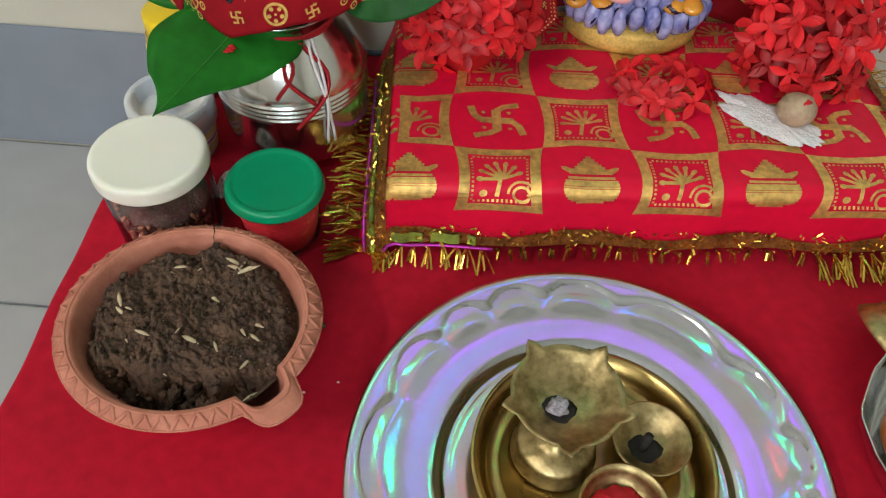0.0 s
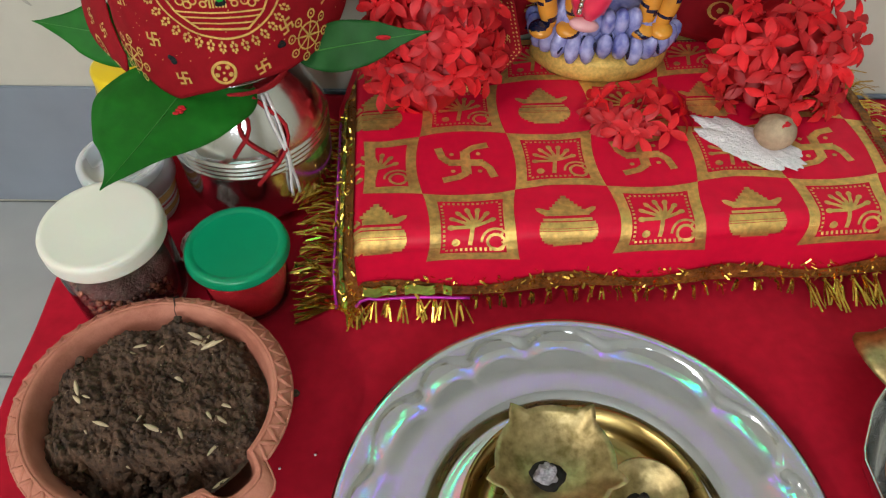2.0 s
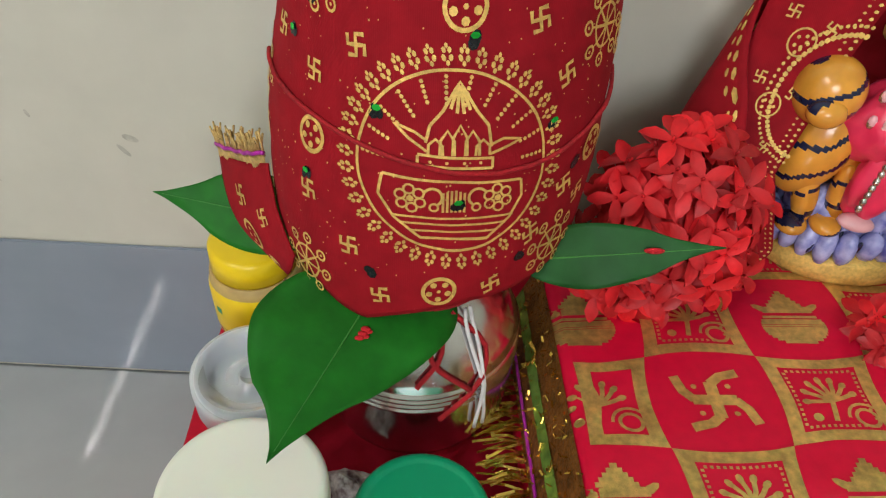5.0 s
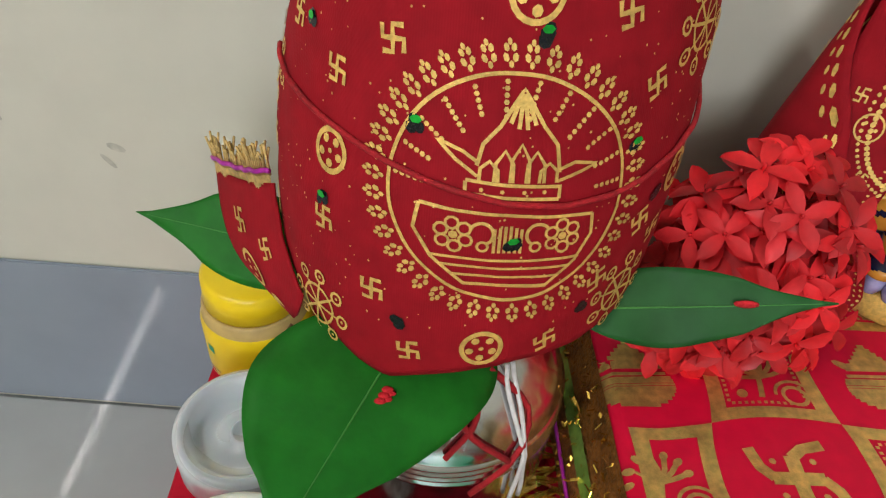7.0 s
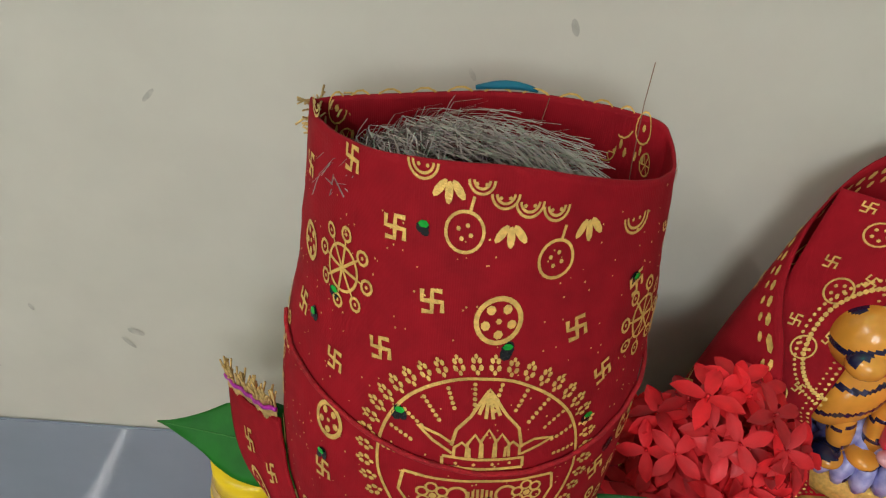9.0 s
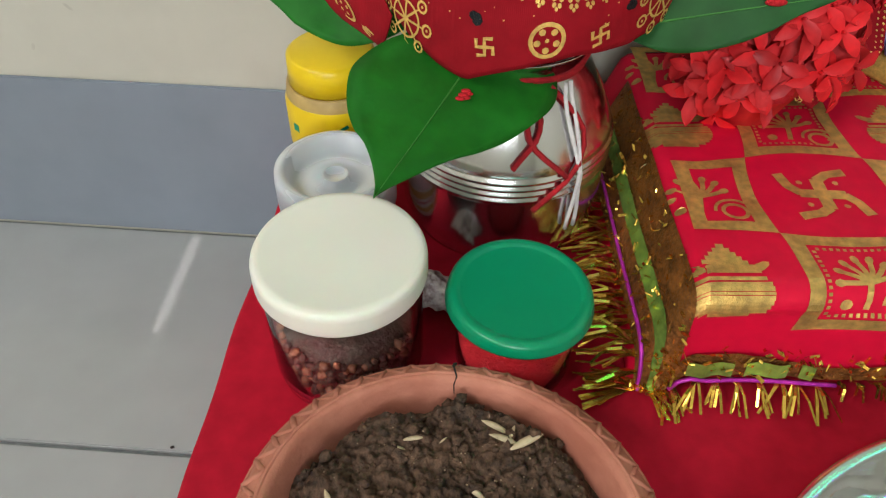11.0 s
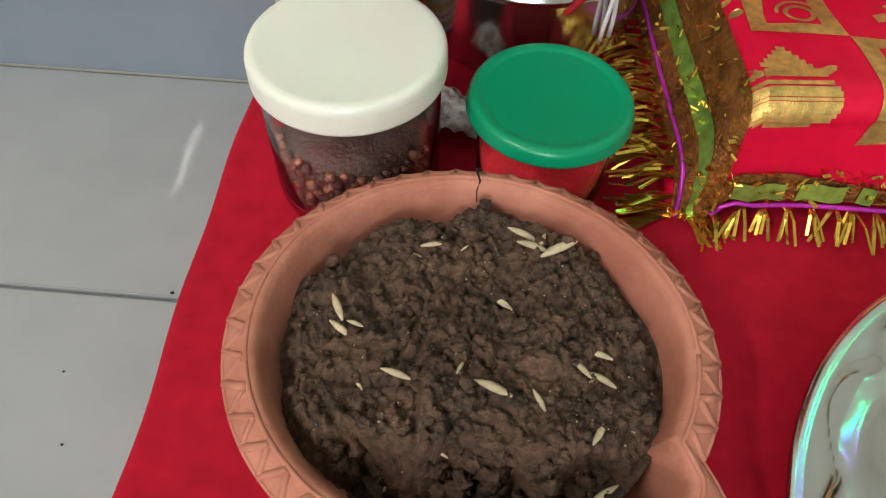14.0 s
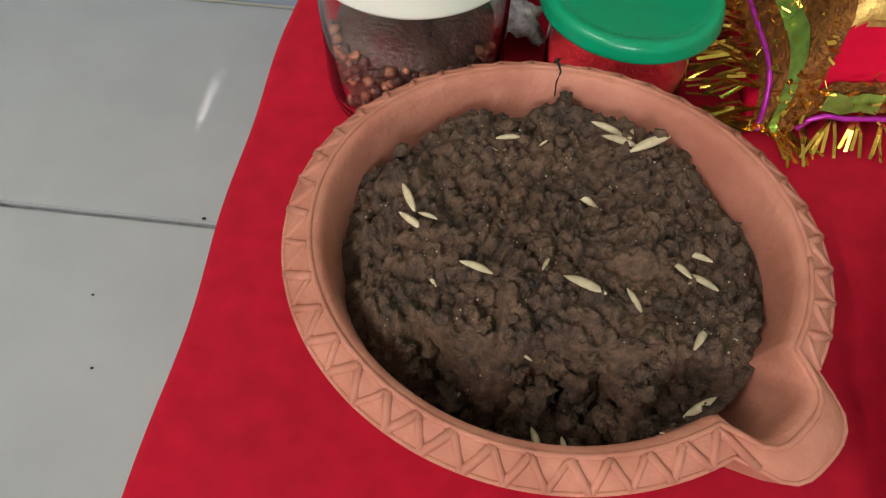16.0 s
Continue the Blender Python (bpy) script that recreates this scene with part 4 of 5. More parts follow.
def wrap(a, z, off=0.0):
    """a: degrees round from the front, to the right; z: height."""
    t = radians(a)
    c = wrap_axis(z)
    r = wrap_r(z, t) + off
    # the upper part is pressed flat from behind
    k = min(1.0, max(0.0, (z - 0.175) / 0.105))
    back = 0.92 if math.cos(t) > 0 else 0.92 - 0.66 * k * k * (3 - 2 * k)
    return c + Vector((r * math.sin(t), -r * math.cos(t) * back - 0.004 * k * (math.cos(t) < 0) * -math.cos(t), 0))


def wrap_low(a):
    """Height of the cloth's lower edge; it hangs in a point."""
    if a < -18:
        return 0.1123 + 0.040 * min(1, (-18 - a) / 68) ** 1.3
    return 0.1123 + 0.0125 * min(1, (a + 18) / 34) ** 0.8 + 0.012 * min(1, max(0, (a - 40) / 50))


def wrap_top(a):
    k, c = math.sin(radians(a)), math.cos(radians(a))
    front = 0.2845 - (0.009 * k * k if k < 0 else 0.019 * k ** 1.6)
    back = 0.2725 + 0.0015 * math.sin(3 * k + 1)
    w = min(1.0, max(0.0, (c + 0.3) / 0.6))
    return back + (front - back) * w * w * (3 - 2 * w)


coco = holder("wrapped_coconut", "coconut wrapped in gold-printed maroon cloth on a steel pot", "coconut", tuple(wrap_axis(0.12)))
bm = bmesh.new()


def wrap_sheet(u, v):
    a = -180 + 360 * u
    lo, hi = wrap_low(a if a < 150 else -180 + (a - 150) * 0), wrap_top(a)
    if a >= 150:
        lo = wrap_low(150) + (wrap_low(-180) - wrap_low(150)) * (a - 150) / 30
    z = lo + (hi - lo) * v
    return wrap(a, z)


sheet(bm, wrap_sheet, 144, 60)
bmesh.ops.remove_doubles(bm, verts=bm.verts, dist=0.00005)
thicken(part("cloth_wrap", bm, M_MAROON, coco, "maroon cotton cloth"), 0.0012)
# side flap with its fringe
bm = bmesh.new()


def flap(u, v, off=0.0):
    a = wrap(-50 - 25 * v, wrap_low(-50) + 0.0005 + 0.025 * v, 0.0012)
    b = Vector((-0.173, 0.462, 0.1100)).lerp(Vector((-0.2110, 0.5130, 0.1305)), v) + Vector((-0.006, -0.004, -0.005)) * math.sin(math.pi * v)
    p = a.lerp(b, u)
    p.z -= 0.006 * math.sin(math.pi * u) * (1 - v)
    p.y -= 0.003 * math.sin(math.pi * u)
    return p + off * Vector((-0.55, -0.8, 0.25))


sheet(bm, flap, 20, 14)
fl = thicken(part("flap", bm, M_MAROON, coco, "folded corner of the cloth"), 0.0010)
bm = bmesh.new()
def hem(u, h):
    """Woven gold hem standing up along the flap's upper edge."""
    return flap(0.05 + 0.97 * u, 1.0) + Vector((-0.001 * math.sin(u * 9), -0.001 + 0.08 * h + 0.0005 * math.sin(u * 31), h))


M_FRINGE = material("gold_thread", (0.62, 0.42, 0.15), 0.5, metal=0.3, vary=0.5, scale=500)
sheet(bm, lambda u, v: hem(u, -0.002 + 0.0075 * v) + Vector((0, 0.0004 * math.sin(u * 160) * math.sin(v * 20), 0)), 90, 8)
tube(bm, [hem(k / 24, 0.0064) + Vector((0, -0.0012, 0)) for k in range(25)], 0.0010, 6, mat=1)
rnd = random.Random(21)
for k in range(64):
    p = hem(k / 63, 0.004)
    lean = rnd.uniform(-0.0025, 0.0025)
    tube(bm, [p, p + Vector((lean * 0.3, 0, 0.006)), p + Vector((lean, rnd.uniform(-0.002, 0.002), rnd.uniform(0.008, 0.0145)))], 0.0005, 5, mat=0)
part("fringe", bm, [M_FRINGE, M_PURPLEF], coco, "short gold thread fringe with a magenta line")
bm = bmesh.new()


def on_flap(u, v):
    return flap(u / 40, v / 36, 0.0016)


hooked_cross(bm, on_flap, (24, 27), 2.6, 1.1, turn=0.1)
hooked_cross(bm, on_flap, (11, 19), 2.6, 1.1, turn=0.2)
stroke(bm, on_flap, circle((26, 15), 4.2, 18, ry=4.6, a0=20, a1=330), 1.2)
for q in range(4):
    spot(bm, on_flap, (26 + 2 * math.cos(q * 1.6), 15 + 2 * math.sin(q * 1.6)), 0.7, 6)
for q in (-1, 0, 1):
    spot(bm, on_flap, (22 + 2.0 * q, 6 - 0.6 * abs(q)), 0.9, 8, ry=2.2, turn=q * 0.4)
part("flap_print", bm, M_GOLDP, coco, "gold printed crosses and flower", smooth=False)

# gold print; pattern plane in thousandths, as the cloth lies unrolled


def pw(u, v):
    """u, v in pattern units of 0.16 mm, origin at the medallion's middle, v down."""
    return wrap(4.0 + 0.138 * u + 0.0055 * min(0, v + 100), 0.1832 - 0.000168 * v, 0.0005)


def med(u, v):
    """The medallion is printed a little askew."""
    return pw(25 + 1.05 * u + 0.10 * v, -8 + v + 0.05 * u)


bm = bmesh.new()
stroke(bm, med, circle((0, 0), 203, 72, ry=200), 6.5, closed=True)
for k in range(42):
    a = 2 * math.pi * k / 42
    for d, w, q in ((217, 0.0, 6.0), (227, -0.032, 7.0), (227, 0.032, 7.0), (241, -0.024, 6.5), (241, 0.024, 6.5), (249, 0.0, 5.5)):
        spot(bm, med, (d * math.cos(a + w), (d - 4) * math.sin(a + w)), q, 6, ry=q * 0.7, turn=a + w * 8)
# rays of dots
for k in range(12):
    a = radians(-175 + 170 * k / 11)
    for d in range(104, 196, 11):
        if d > 96 + 52 * abs(math.cos(a)) + (28 if 4 <= k <= 7 else 0):
            spot(bm, med, (d * math.cos(a + (d - 150) * 0.0007), d * math.sin(a) * 0.98), 4.6, 6)
# crown, leaves and flower of the pot
stroke(bm, med, [(-62, -52), (-54, -88), (-28, -118), (8, -177), (42, -122), (66, -92), (74, -46)], 6.5, step=14)
for q in (-20, -7, 7, 20):
    stroke(bm, med, [(8 + q * 0.15, -170), (8 + q, -112 - abs(q) * 0.6)], 7)
for x, h in ((-42, 34), (-18, 52), (8, 64), (34, 52), (56, 34)):
    stroke(bm, med, [(x - 15, -28), (x - 14, -28 - h * 0.6), (x, -28 - h), (x + 14, -28 - h * 0.6), (x + 15, -28)], 6)
stroke(bm, med, [(-60, -34), (-96, -58), (-128, -85), (-84, -72), (-58, -56)], 6, step=14)
stroke(bm, med, [(72, -30), (112, -44), (141, -56), (100, -62), (72, -50)], 6, step=14)
for v in (-24, -2):
    stroke(bm, med, [(-78, v - 2), (78, v + 3)], 6, step=20)
for x in (-78, 78):
    stroke(bm, med, [(x, -24), (x, 0)], 6)
for x in (-52, -18, 18, 52):
    spot(bm, med, (x, -12), 4, 5)
stroke(bm, med, [(-150, 24), (146, 36)], 6, step=20)
stroke(bm, med, [(-150, 24), (-158, 70), (-128, 120), (-72, 168), (72, 172), (124, 124), (152, 78), (146, 36)], 6.5, step=15)
for v in (116, 132, 150, 168):
    w = 132 - (v - 116) * 1.15
    stroke(bm, med, [(-w, v), (w, v + 2)], 5, step=20)
for cx in (-92, 94):
    spot(bm, med, (cx, 72), 8)
    for k in range(6):
        a = 2 * math.pi * k / 6 + 0.4
        stroke(bm, med, circle((cx + 22 * math.cos(a), 72 + 22 * math.sin(a)), 11, 9), 5, closed=True)
for cx, m in ((-46, 1), (50, -1)):
    stroke(bm, med, circle((cx, 66), 20, 14, a0=-150 if m > 0 else -30, a1=60 if m > 0 else -240), 6)
    stroke(bm, med, circle((cx + 3 * m, 90), 9, 10), 5, closed=True)
for x in range(-24, 30, 9):
    stroke(bm, med, [(x, 48 + 0.3 * abs(x)), (x, 102)], 5.5)
# hooked crosses scattered round it
CROSSES = [(-212, -232, 0.1), (-326, -153, -0.05), (276, -166, 0.3), (-323, 112, 0.05), (-203, 210, 0.05), (-120, 331, 0.1), (152, 304, 0.3), (243, 193, 0.35), (326, 98, 0.3),
           (402, 150, 0.3), (-480, -194, 0.0), (188, -289, 0.15), (-312, -554, 0.0), (-194, -471, 0.0), (-111, -353, 0.05), (353, -329, 0.25), (480, 40, 0.3), (-560, 60, 0.1), (-500, -470, 0.0), (520, -480, 0.2)]
for x, y, t in CROSSES:
    hooked_cross(bm, pw, (x, y), 20, 9, turn=-t, mirror=1)
for x, y, r in ((-318, -18, 36), (22, 305, 38), (20, -324, 44), (416, 32, 36), (-470, -330, 34), (500, -180, 36), (-560, 200, 30)):
    stroke(bm, pw, circle((x, y), r, 22), 10, closed=True)
    for k in range(5):
        a = 2 * math.pi * k / 5 + 0.3
        spot(bm, pw, (x + r * 0.62 * math.cos(a), y + r * 0.62 * math.sin(a)), r * 0.22, 7)
    spot(bm, pw, (x, y), r * 0.14, 6)
for x, y in ((-345, 320), (-322, -347), (331, 256), (399, -234), (-620, -60), (640, -300)):
    for k in range(8):
        a = 2 * math.pi * k / 8 + 0.15
        stroke(bm, pw, [(x, y), (x + 44 * math.cos(a), y + 44 * math.sin(a))], 6, step=22)
        stroke(bm, pw, [(x + 44 * math.cos(a), y + 44 * math.sin(a)), (x + 58 * math.cos(a), y + 58 * math.sin(a))], 4)
        stroke(bm, pw, circle((x + 70 * math.cos(a), y + 70 * math.sin(a)), 13, 10), 6, closed=True)
        spot(bm, pw, (x + 70 * math.cos(a), y + 70 * math.sin(a)), 4, 5)
    stroke(bm, pw, circle((x, y), 44, 22), 6, closed=True)
# scalloped border along the upper edge, with hanging discs
SCALLOPS = [(-145, -596, 30), (-32, -578, 24), (14, -556, 26), (62, -542, 27), (116, -532, 26), (322, -474, 34), (-500, -590, 28), (460, -420, 26)]
for x, y, r in SCALLOPS:
    for q in (r, r - 9):
        stroke(bm, pw, circle((x, y), q, 14, a0=0, a1=180), 5)
    for q in (-9, 9):
        spot(bm, pw, (x + q, y + 7), 4, 5)
for x, y in ((-92, -551), (30, -480), (194, -476)):
    for w in (-0.75, 0.0, 0.75):
        spot(bm, pw, (x + 24 * w, y - 8 * abs(w)), 8, 9, ry=20, turn=-w * 0.9)
for x, y in ((-58, -487), (125, -434)):
    stroke(bm, pw, circle((x, y), 36, 22), 6, closed=True)
    stroke(bm, pw, [(x + 8, y - 36), (x + 14, y - 62)], 6)
    for q in range(4):
        spot(bm, pw, (x + 13 * math.cos(q * 1.57 + 0.4), y + 13 * math.sin(q * 1.57 + 0.4)), 4.5, 6)
rnd = random.Random(77)
for k in range(420):
    spot(bm, pw, (rnd.uniform(-560, 620), rnd.uniform(-500, 280)), rnd.uniform(1.2, 2.6), 5)
part("gold_print", bm, M_GOLDP, coco, "gold printed pot medallion, flowers and crosses", smooth=False)
for i, (x, y) in enumerate(((-155, -116), (251, -70), (41, 77), (-145, 269), (42, -264), (221, 251), (-330, 76), (354, 49), (-339, -290), (-136, -483), (345, -338), (-420, -200))):
    bm = bmesh.new()
    for k in range(5):
        rr = random.Random(i * 9 + k)
        spot(bm, pw, (x + rr.uniform(-9, 9), y + rr.uniform(-9, 9)), rr.uniform(7, 13), 7, mat=0)
    if i not in (3, 5, 7):
        spot(bm, lambda u, v: wrap(4.0 + 0.138 * u + 0.0055 * min(0, v + 100), 0.1832 - 0.000168 * v, 0.0010), (x, y - 8), 11, 6, mat=1, ry=7)
    part("sequin", bm, [M_STONE, M_GEM], coco, "dark sequin with a green glint", smooth=False)
bm = bmesh.new()
TIE = [(-620, -84), (-527, -79), (-298, -64), (-177, -44), (-75, -21), (23, -2), (126, 9), (246, 7), (349, -17), (501, -51), (600, -70)]
tie = [(u, float(np.interp(u, [p[0] for p in TIE], [p[1] for p in TIE]))) for u in range(-620, 601, 15)]
tube(bm, [wrap(4.0 + 0.138 * u, 0.1832 - 0.000168 * v, 0.0012) for u, v in tie], 0.0009, 6)
part("tie_thread", bm, M_THREAD, coco, "red thread tied round the cloth")
bm = bmesh.new()


def inner(u, v):
    """The back of the cloth's collar, seen inside: u in degrees from the back, v down from the edge in millimetres."""
    a = 180 - u
    return wrap(a, wrap_top(a) - 0.001 * v, -0.0026)


for k in range(-5, 6):
    x = 13 * k + 2
    stroke(bm, inner, circle((x, 4), 6.0, 14), 0.8, closed=True)
    spot(bm, inner, (x, 4), 1.5, 6)
    for q in (-3, 0, 3):
        spot(bm, inner, (x + q, 12.5 + abs(q)), 1.0, 6, ry=2.2)
    if k % 2:
        stroke(bm, inner, circle((x + 6, 17), 4.5, 14), 0.7, closed=True)
        for q in range(6):
            a = q * math.pi / 3
            stroke(bm, inner, [(x + 6, 17), (x + 6 + 4.2 * math.cos(a), 17 + 4 * math.sin(a))], 0.5)
part("inner_print", bm, M_GOLDP, coco, "faded gold print inside the collar", smooth=False)
bm = bmesh.new()
rnd = random.Random(63)
for k in range(46):
    a = -100 - 34 * rnd.random()
    p = wrap(a, wrap_top(a) - 0.014 * rnd.random(), 0.0004)
    d = Vector((rnd.uniform(-1, 0.1), rnd.uniform(-0.6, 0.3), rnd.uniform(-0.5, 0.8))).normalized() * rnd.uniform(0.003, 0.008)
    tube(bm, [p, p + d * 0.6 + Vector((0, 0, 0.0006)), p + d], 0.0004, 4)
part("collar_fringe", bm, M_FRINGE, coco, "frayed gold thread at the collar's edge", smooth=False)
bm = bmesh.new()
c = Vector((-0.112, 0.496, 0.238))
blob(bm, c, (0.044, 0.022, 0.030), seg=24, lump=0.1)
part("husk", bm, M_HUSKD, coco, "brown coconut husk")
bm = bmesh.new()
rnd = random.Random(17)
for k in range(1500):
    a, r = rnd.uniform(0, 6.28), 0.043 * math.sqrt(rnd.random())
    p = c + Vector((r * math.cos(a) - 0.004, 0.45 * r * math.sin(a), 0.031 * math.sqrt(max(0.05, 1 - (r / 0.047) ** 2)) + 0.004))
    h = rnd.gauss(0.6, 0.6)
    q = p + Vector((math.cos(h), -math.sin(h), 0)) * rnd.uniform(0.010, 0.026) + Vector((0, 0, rnd.uniform(-0.003, 0.006) + (0.006 if p.x < c.x else 0.0)))
    mid = (p + q) / 2 + Vector((rnd.uniform(-0.002, 0.002), rnd.uniform(-0.002, 0.002), rnd.uniform(0.002, 0.006)))
    for z in (mid, q):
        d = (z - c).xy
        z.x, z.y = c.x + max(-0.046, min(0.046, d.x)), c.y + max(-0.022, min(0.022, d.y))
    s = Vector((0.00016, 0.00016, 0))
    v = [(bm.verts.new(z - s), bm.verts.new(z + s)) for z in (p, mid, q)]
    for m, o in zip(v, v[1:]):
        bm.faces.new((m[0], m[1], o[1], o[0]))
tagged(part("fibres", bm, M_HUSK, coco, "greyish brown coconut fibres", smooth=False), kind="stuff")
bm = bmesh.new()
tube(bm, [(-0.056, 0.503, 0.243), (-0.0555, 0.510, 0.262), (-0.0545, 0.516, 0.280), (-0.0535, 0.518, 0.294)], 0.00016, 4)
tube(bm, [(-0.090, 0.503, 0.252), (-0.0885, 0.510, 0.272), (-0.086, 0.514, 0.281)], 0.00014, 4)
part("loose_fibre", bm, M_STEM, coco, "long loose fibre standing up")
bm = bmesh.new()
tube(bm, [wrap(165 + 3.4 * k, wrap_top(180) + 0.0012 + 0.0014 * math.sin(k * 0.55), 0.0) for k in range(7)], lambda t: 0.0008 + 0.0008 * math.sin(math.pi * t), 8)
part("teal_cord", bm, M_BLUE, coco, "teal cord at the rim")


def leaf(name, base, tip, side, width, bend, mat, label, fold=0.0, shape=0.75):
    """A leaf from base to tip; side: the direction of its width."""
    base, tip, side = Vector(base), Vector(tip), Vector(side).normalized()
    ax = tip - base
    nrm = ax.cross(side).normalized()

    def f(u, v):
        w = width * (math.sin(math.pi * min(1, u ** shape)) ** 0.95 * (1 - 0.4 * u) * (1 - 0.5 * max(0, (u - 0.68) / 0.32) ** 0.8) + 0.03 * (1 - u))
        s = (v - 0.5) * 2
        return base + ax * u + side * (w * s / 2) + nrm * (bend * math.sin(math.pi * u) + fold * abs(s) * w + 0.0012 * math.sin(u * 20) * s * s)
    th = holder(name, label, "leaf", tuple(base), "leaves on the pot")
    bm = bmesh.new()
    sheet(bm, f, 30, 12)
    thicken(part("blade", bm, mat, th), 0.0005, 0)
    bm = bmesh.new()
    tube(bm, [f(0.02 + 0.93 * k / 20, 0.5) + nrm * 0.0004 for k in range(21)], lambda t: 0.0005 * (1 - 0.7 * t), 5)
    tube(bm, [f(0.02 + 0.93 * k / 20, 0.5) - nrm * 0.0004 for k in range(21)], lambda t: 0.0005 * (1 - 0.7 * t), 5)
    part("midrib", bm, M_VEIN, th)
    return f, th, nrm


f1, leaf1, n1 = leaf("mango_leaf", (-0.124, 0.458, 0.118), (-0.1615, 0.366, 0.104), (0.96, 0.08, -0.24), 0.092, -0.003, M_LEAF, "broad glossy green leaf under the wrapped coconut", fold=-0.05, shape=0.64)
f2, leaf2, n2 = leaf("mango_leaf", (-0.072, 0.458, 0.122), (0.008, 0.444, 0.148), (-0.15, 0.62, 0.75), 0.032, 0.002, M_LEAF2, "slender grey-green leaf sticking out beside red flowers", shape=0.8)
f3, leaf3, n3 = leaf("mango_leaf", (-0.158, 0.490, 0.106), (-0.243, 0.500, 0.115), (0.1, 0.65, 0.72), 0.046, 0.004, M_LEAF, "dark green leaf behind the cloth flap", shape=0.9)
bm = bmesh.new()
for k in range(5):
    p = f1(0.36 + 0.012 * k, 0.57 + 0.02 * (k % 2)) + Vector((0, 0, 0.0008))
    blob(bm, p, (0.0022, 0.0014, 0.0006), seg=8)
part("red_mark", bm, M_KUMKUM, leaf1, "dab of vermilion")
bm = bmesh.new()
p = f2(0.68, 0.55) + Vector((0, -0.0012, 0.0006))
blob(bm, p, (0.0045, 0.0008, 0.0016), seg=10)
part("red_mark", bm, M_KUMKUM, leaf2, "dab of vermilion")
bm = bmesh.new()
tube(bm, [(-0.168, 0.444, 0.118), (-0.176, 0.436, 0.106), (-0.176, 0.424, 0.100), (-0.166, 0.416, 0.104), (-0.158, 0.412, 0.108)], 0.0006, 5)
part("dry_stalk", bm, M_STEM, leaf1, "thin dry brown stalk")

# ---------------------------------------------------------------- idol, shawl and flowers
bm = bmesh.new()
IX, IY, IZ = 0.121, 0.546, BH
lathe(bm, [(0.0004, 0.001), (0.047, 0.001), (0.0485, 0.003), (0.0485, 0.009), (0.046, 0.012), (0.046, 0.015), (0.0004, 0.016)], 40, (IX, IY, IZ), wob=lambda a, r, z: (1 - 0.38 * abs(math.sin(a)), 0), mat=0)
rnd = random.Random(31)
for k in range(54):
    a = 2 * math.pi * k / 27
    rr = 0.045 if k < 27 else 0.036
    blob(bm, (IX + rr * math.cos(a), IY + rr * 0.62 * math.sin(a), IZ + (0.026 if k < 27 else 0.043) + rnd.uniform(-0.003, 0.003)), (0.0075, 0.0055, 0.0115), (0, rnd.uniform(-30, 30), math.degrees(a)), mat=1, seg=9)
    if k % 2:
        blob(bm, (IX + (rr + 0.003) * math.cos(a + 0.1), IY + (rr + 0.003) * 0.62 * math.sin(a + 0.1), IZ + 0.028), (0.0022, 0.0015, 0.008), (0, rnd.uniform(-40, 40), math.degrees(a)), mat=2, seg=7)
blob(bm, (IX, IY, IZ + 0.032), (0.041, 0.024, 0.020), mat=1)
base_n = len(bm.verts)
# striped animal: body, chest, legs, head
blob(bm, (IX - 0.002, IY - 0.004, IZ + 0.066), (0.044, 0.017, 0.019), (0, -6, 0), mat=3, seg=72)
blob(bm, (IX - 0.044, IY - 0.012, IZ + 0.070), (0.017, 0.014, 0.027), (0, 16, 0), mat=3, seg=72)
blob(bm, (IX - 0.052, IY - 0.016, IZ + 0.104), (0.016, 0.015, 0.017), mat=3, seg=72)
blob(bm, (IX - 0.056, IY - 0.029, IZ + 0.100), (0.009, 0.008, 0.007), mat=3)
for x in (-0.042, -0.024, 0.024, 0.036):
    blob(bm, (IX + x, IY - 0.018, IZ + 0.046), (0.0065, 0.0065, 0.019), (0, x * 300, 0), mat=3, seg=36)
    blob(bm, (IX + x - 0.003, IY - 0.022, IZ + 0.030), (0.008, 0.009, 0.005), mat=3, seg=36)
bm.faces.ensure_lookup_table()
for f in bm.faces:
    q = f.calc_center_median()
    if f.material_index == 3 and math.sin((q.z + 0.5 * abs(q.x - IX) + 0.15 * q.y) * 400 + 1.6 * noise.noise(q * 60)) > 0.80:
        f.material_index = 2
# seated draped form
blob(bm, (IX - 0.008, IY - 0.016, IZ + 0.088), (0.031, 0.021, 0.023), (0, -12, 0), mat=4, seg=28, lump=0.3, seed=41)
blob(bm, (IX - 0.014, IY - 0.027, IZ + 0.066), (0.014, 0.009, 0.026), (0, 14, 0), mat=4, seg=28, lump=0.3, seed=40)
blob(bm, (IX - 0.019, IY - 0.032, IZ + 0.040), (0.010, 0.006, 0.004), (0, 10, 0), mat=5)
blob(bm, (IX + 0.010, IY - 0.004, IZ + 0.132), (0.020, 0.015, 0.026), mat=4, seg=28, lump=0.3, seed=28)
blob(bm, (IX + 0.010, IY - 0.004, IZ + 0.170), (0.013, 0.012, 0.016), mat=5)
blob(bm, (IX + 0.010, IY + 0.004, IZ + 0.184), (0.016, 0.013, 0.017), mat=2)
for k in range(40):
    a = k * 0.42
    blob(bm, (IX - 0.006 + 0.027 * math.cos(a), IY - 0.024 - 0.012 * abs(math.sin(a)), IZ + 0.088 + 0.0009 * k), (0.0022, 0.0018, 0.0032), mat=(5, 6, 5)[k % 3], seg=8)
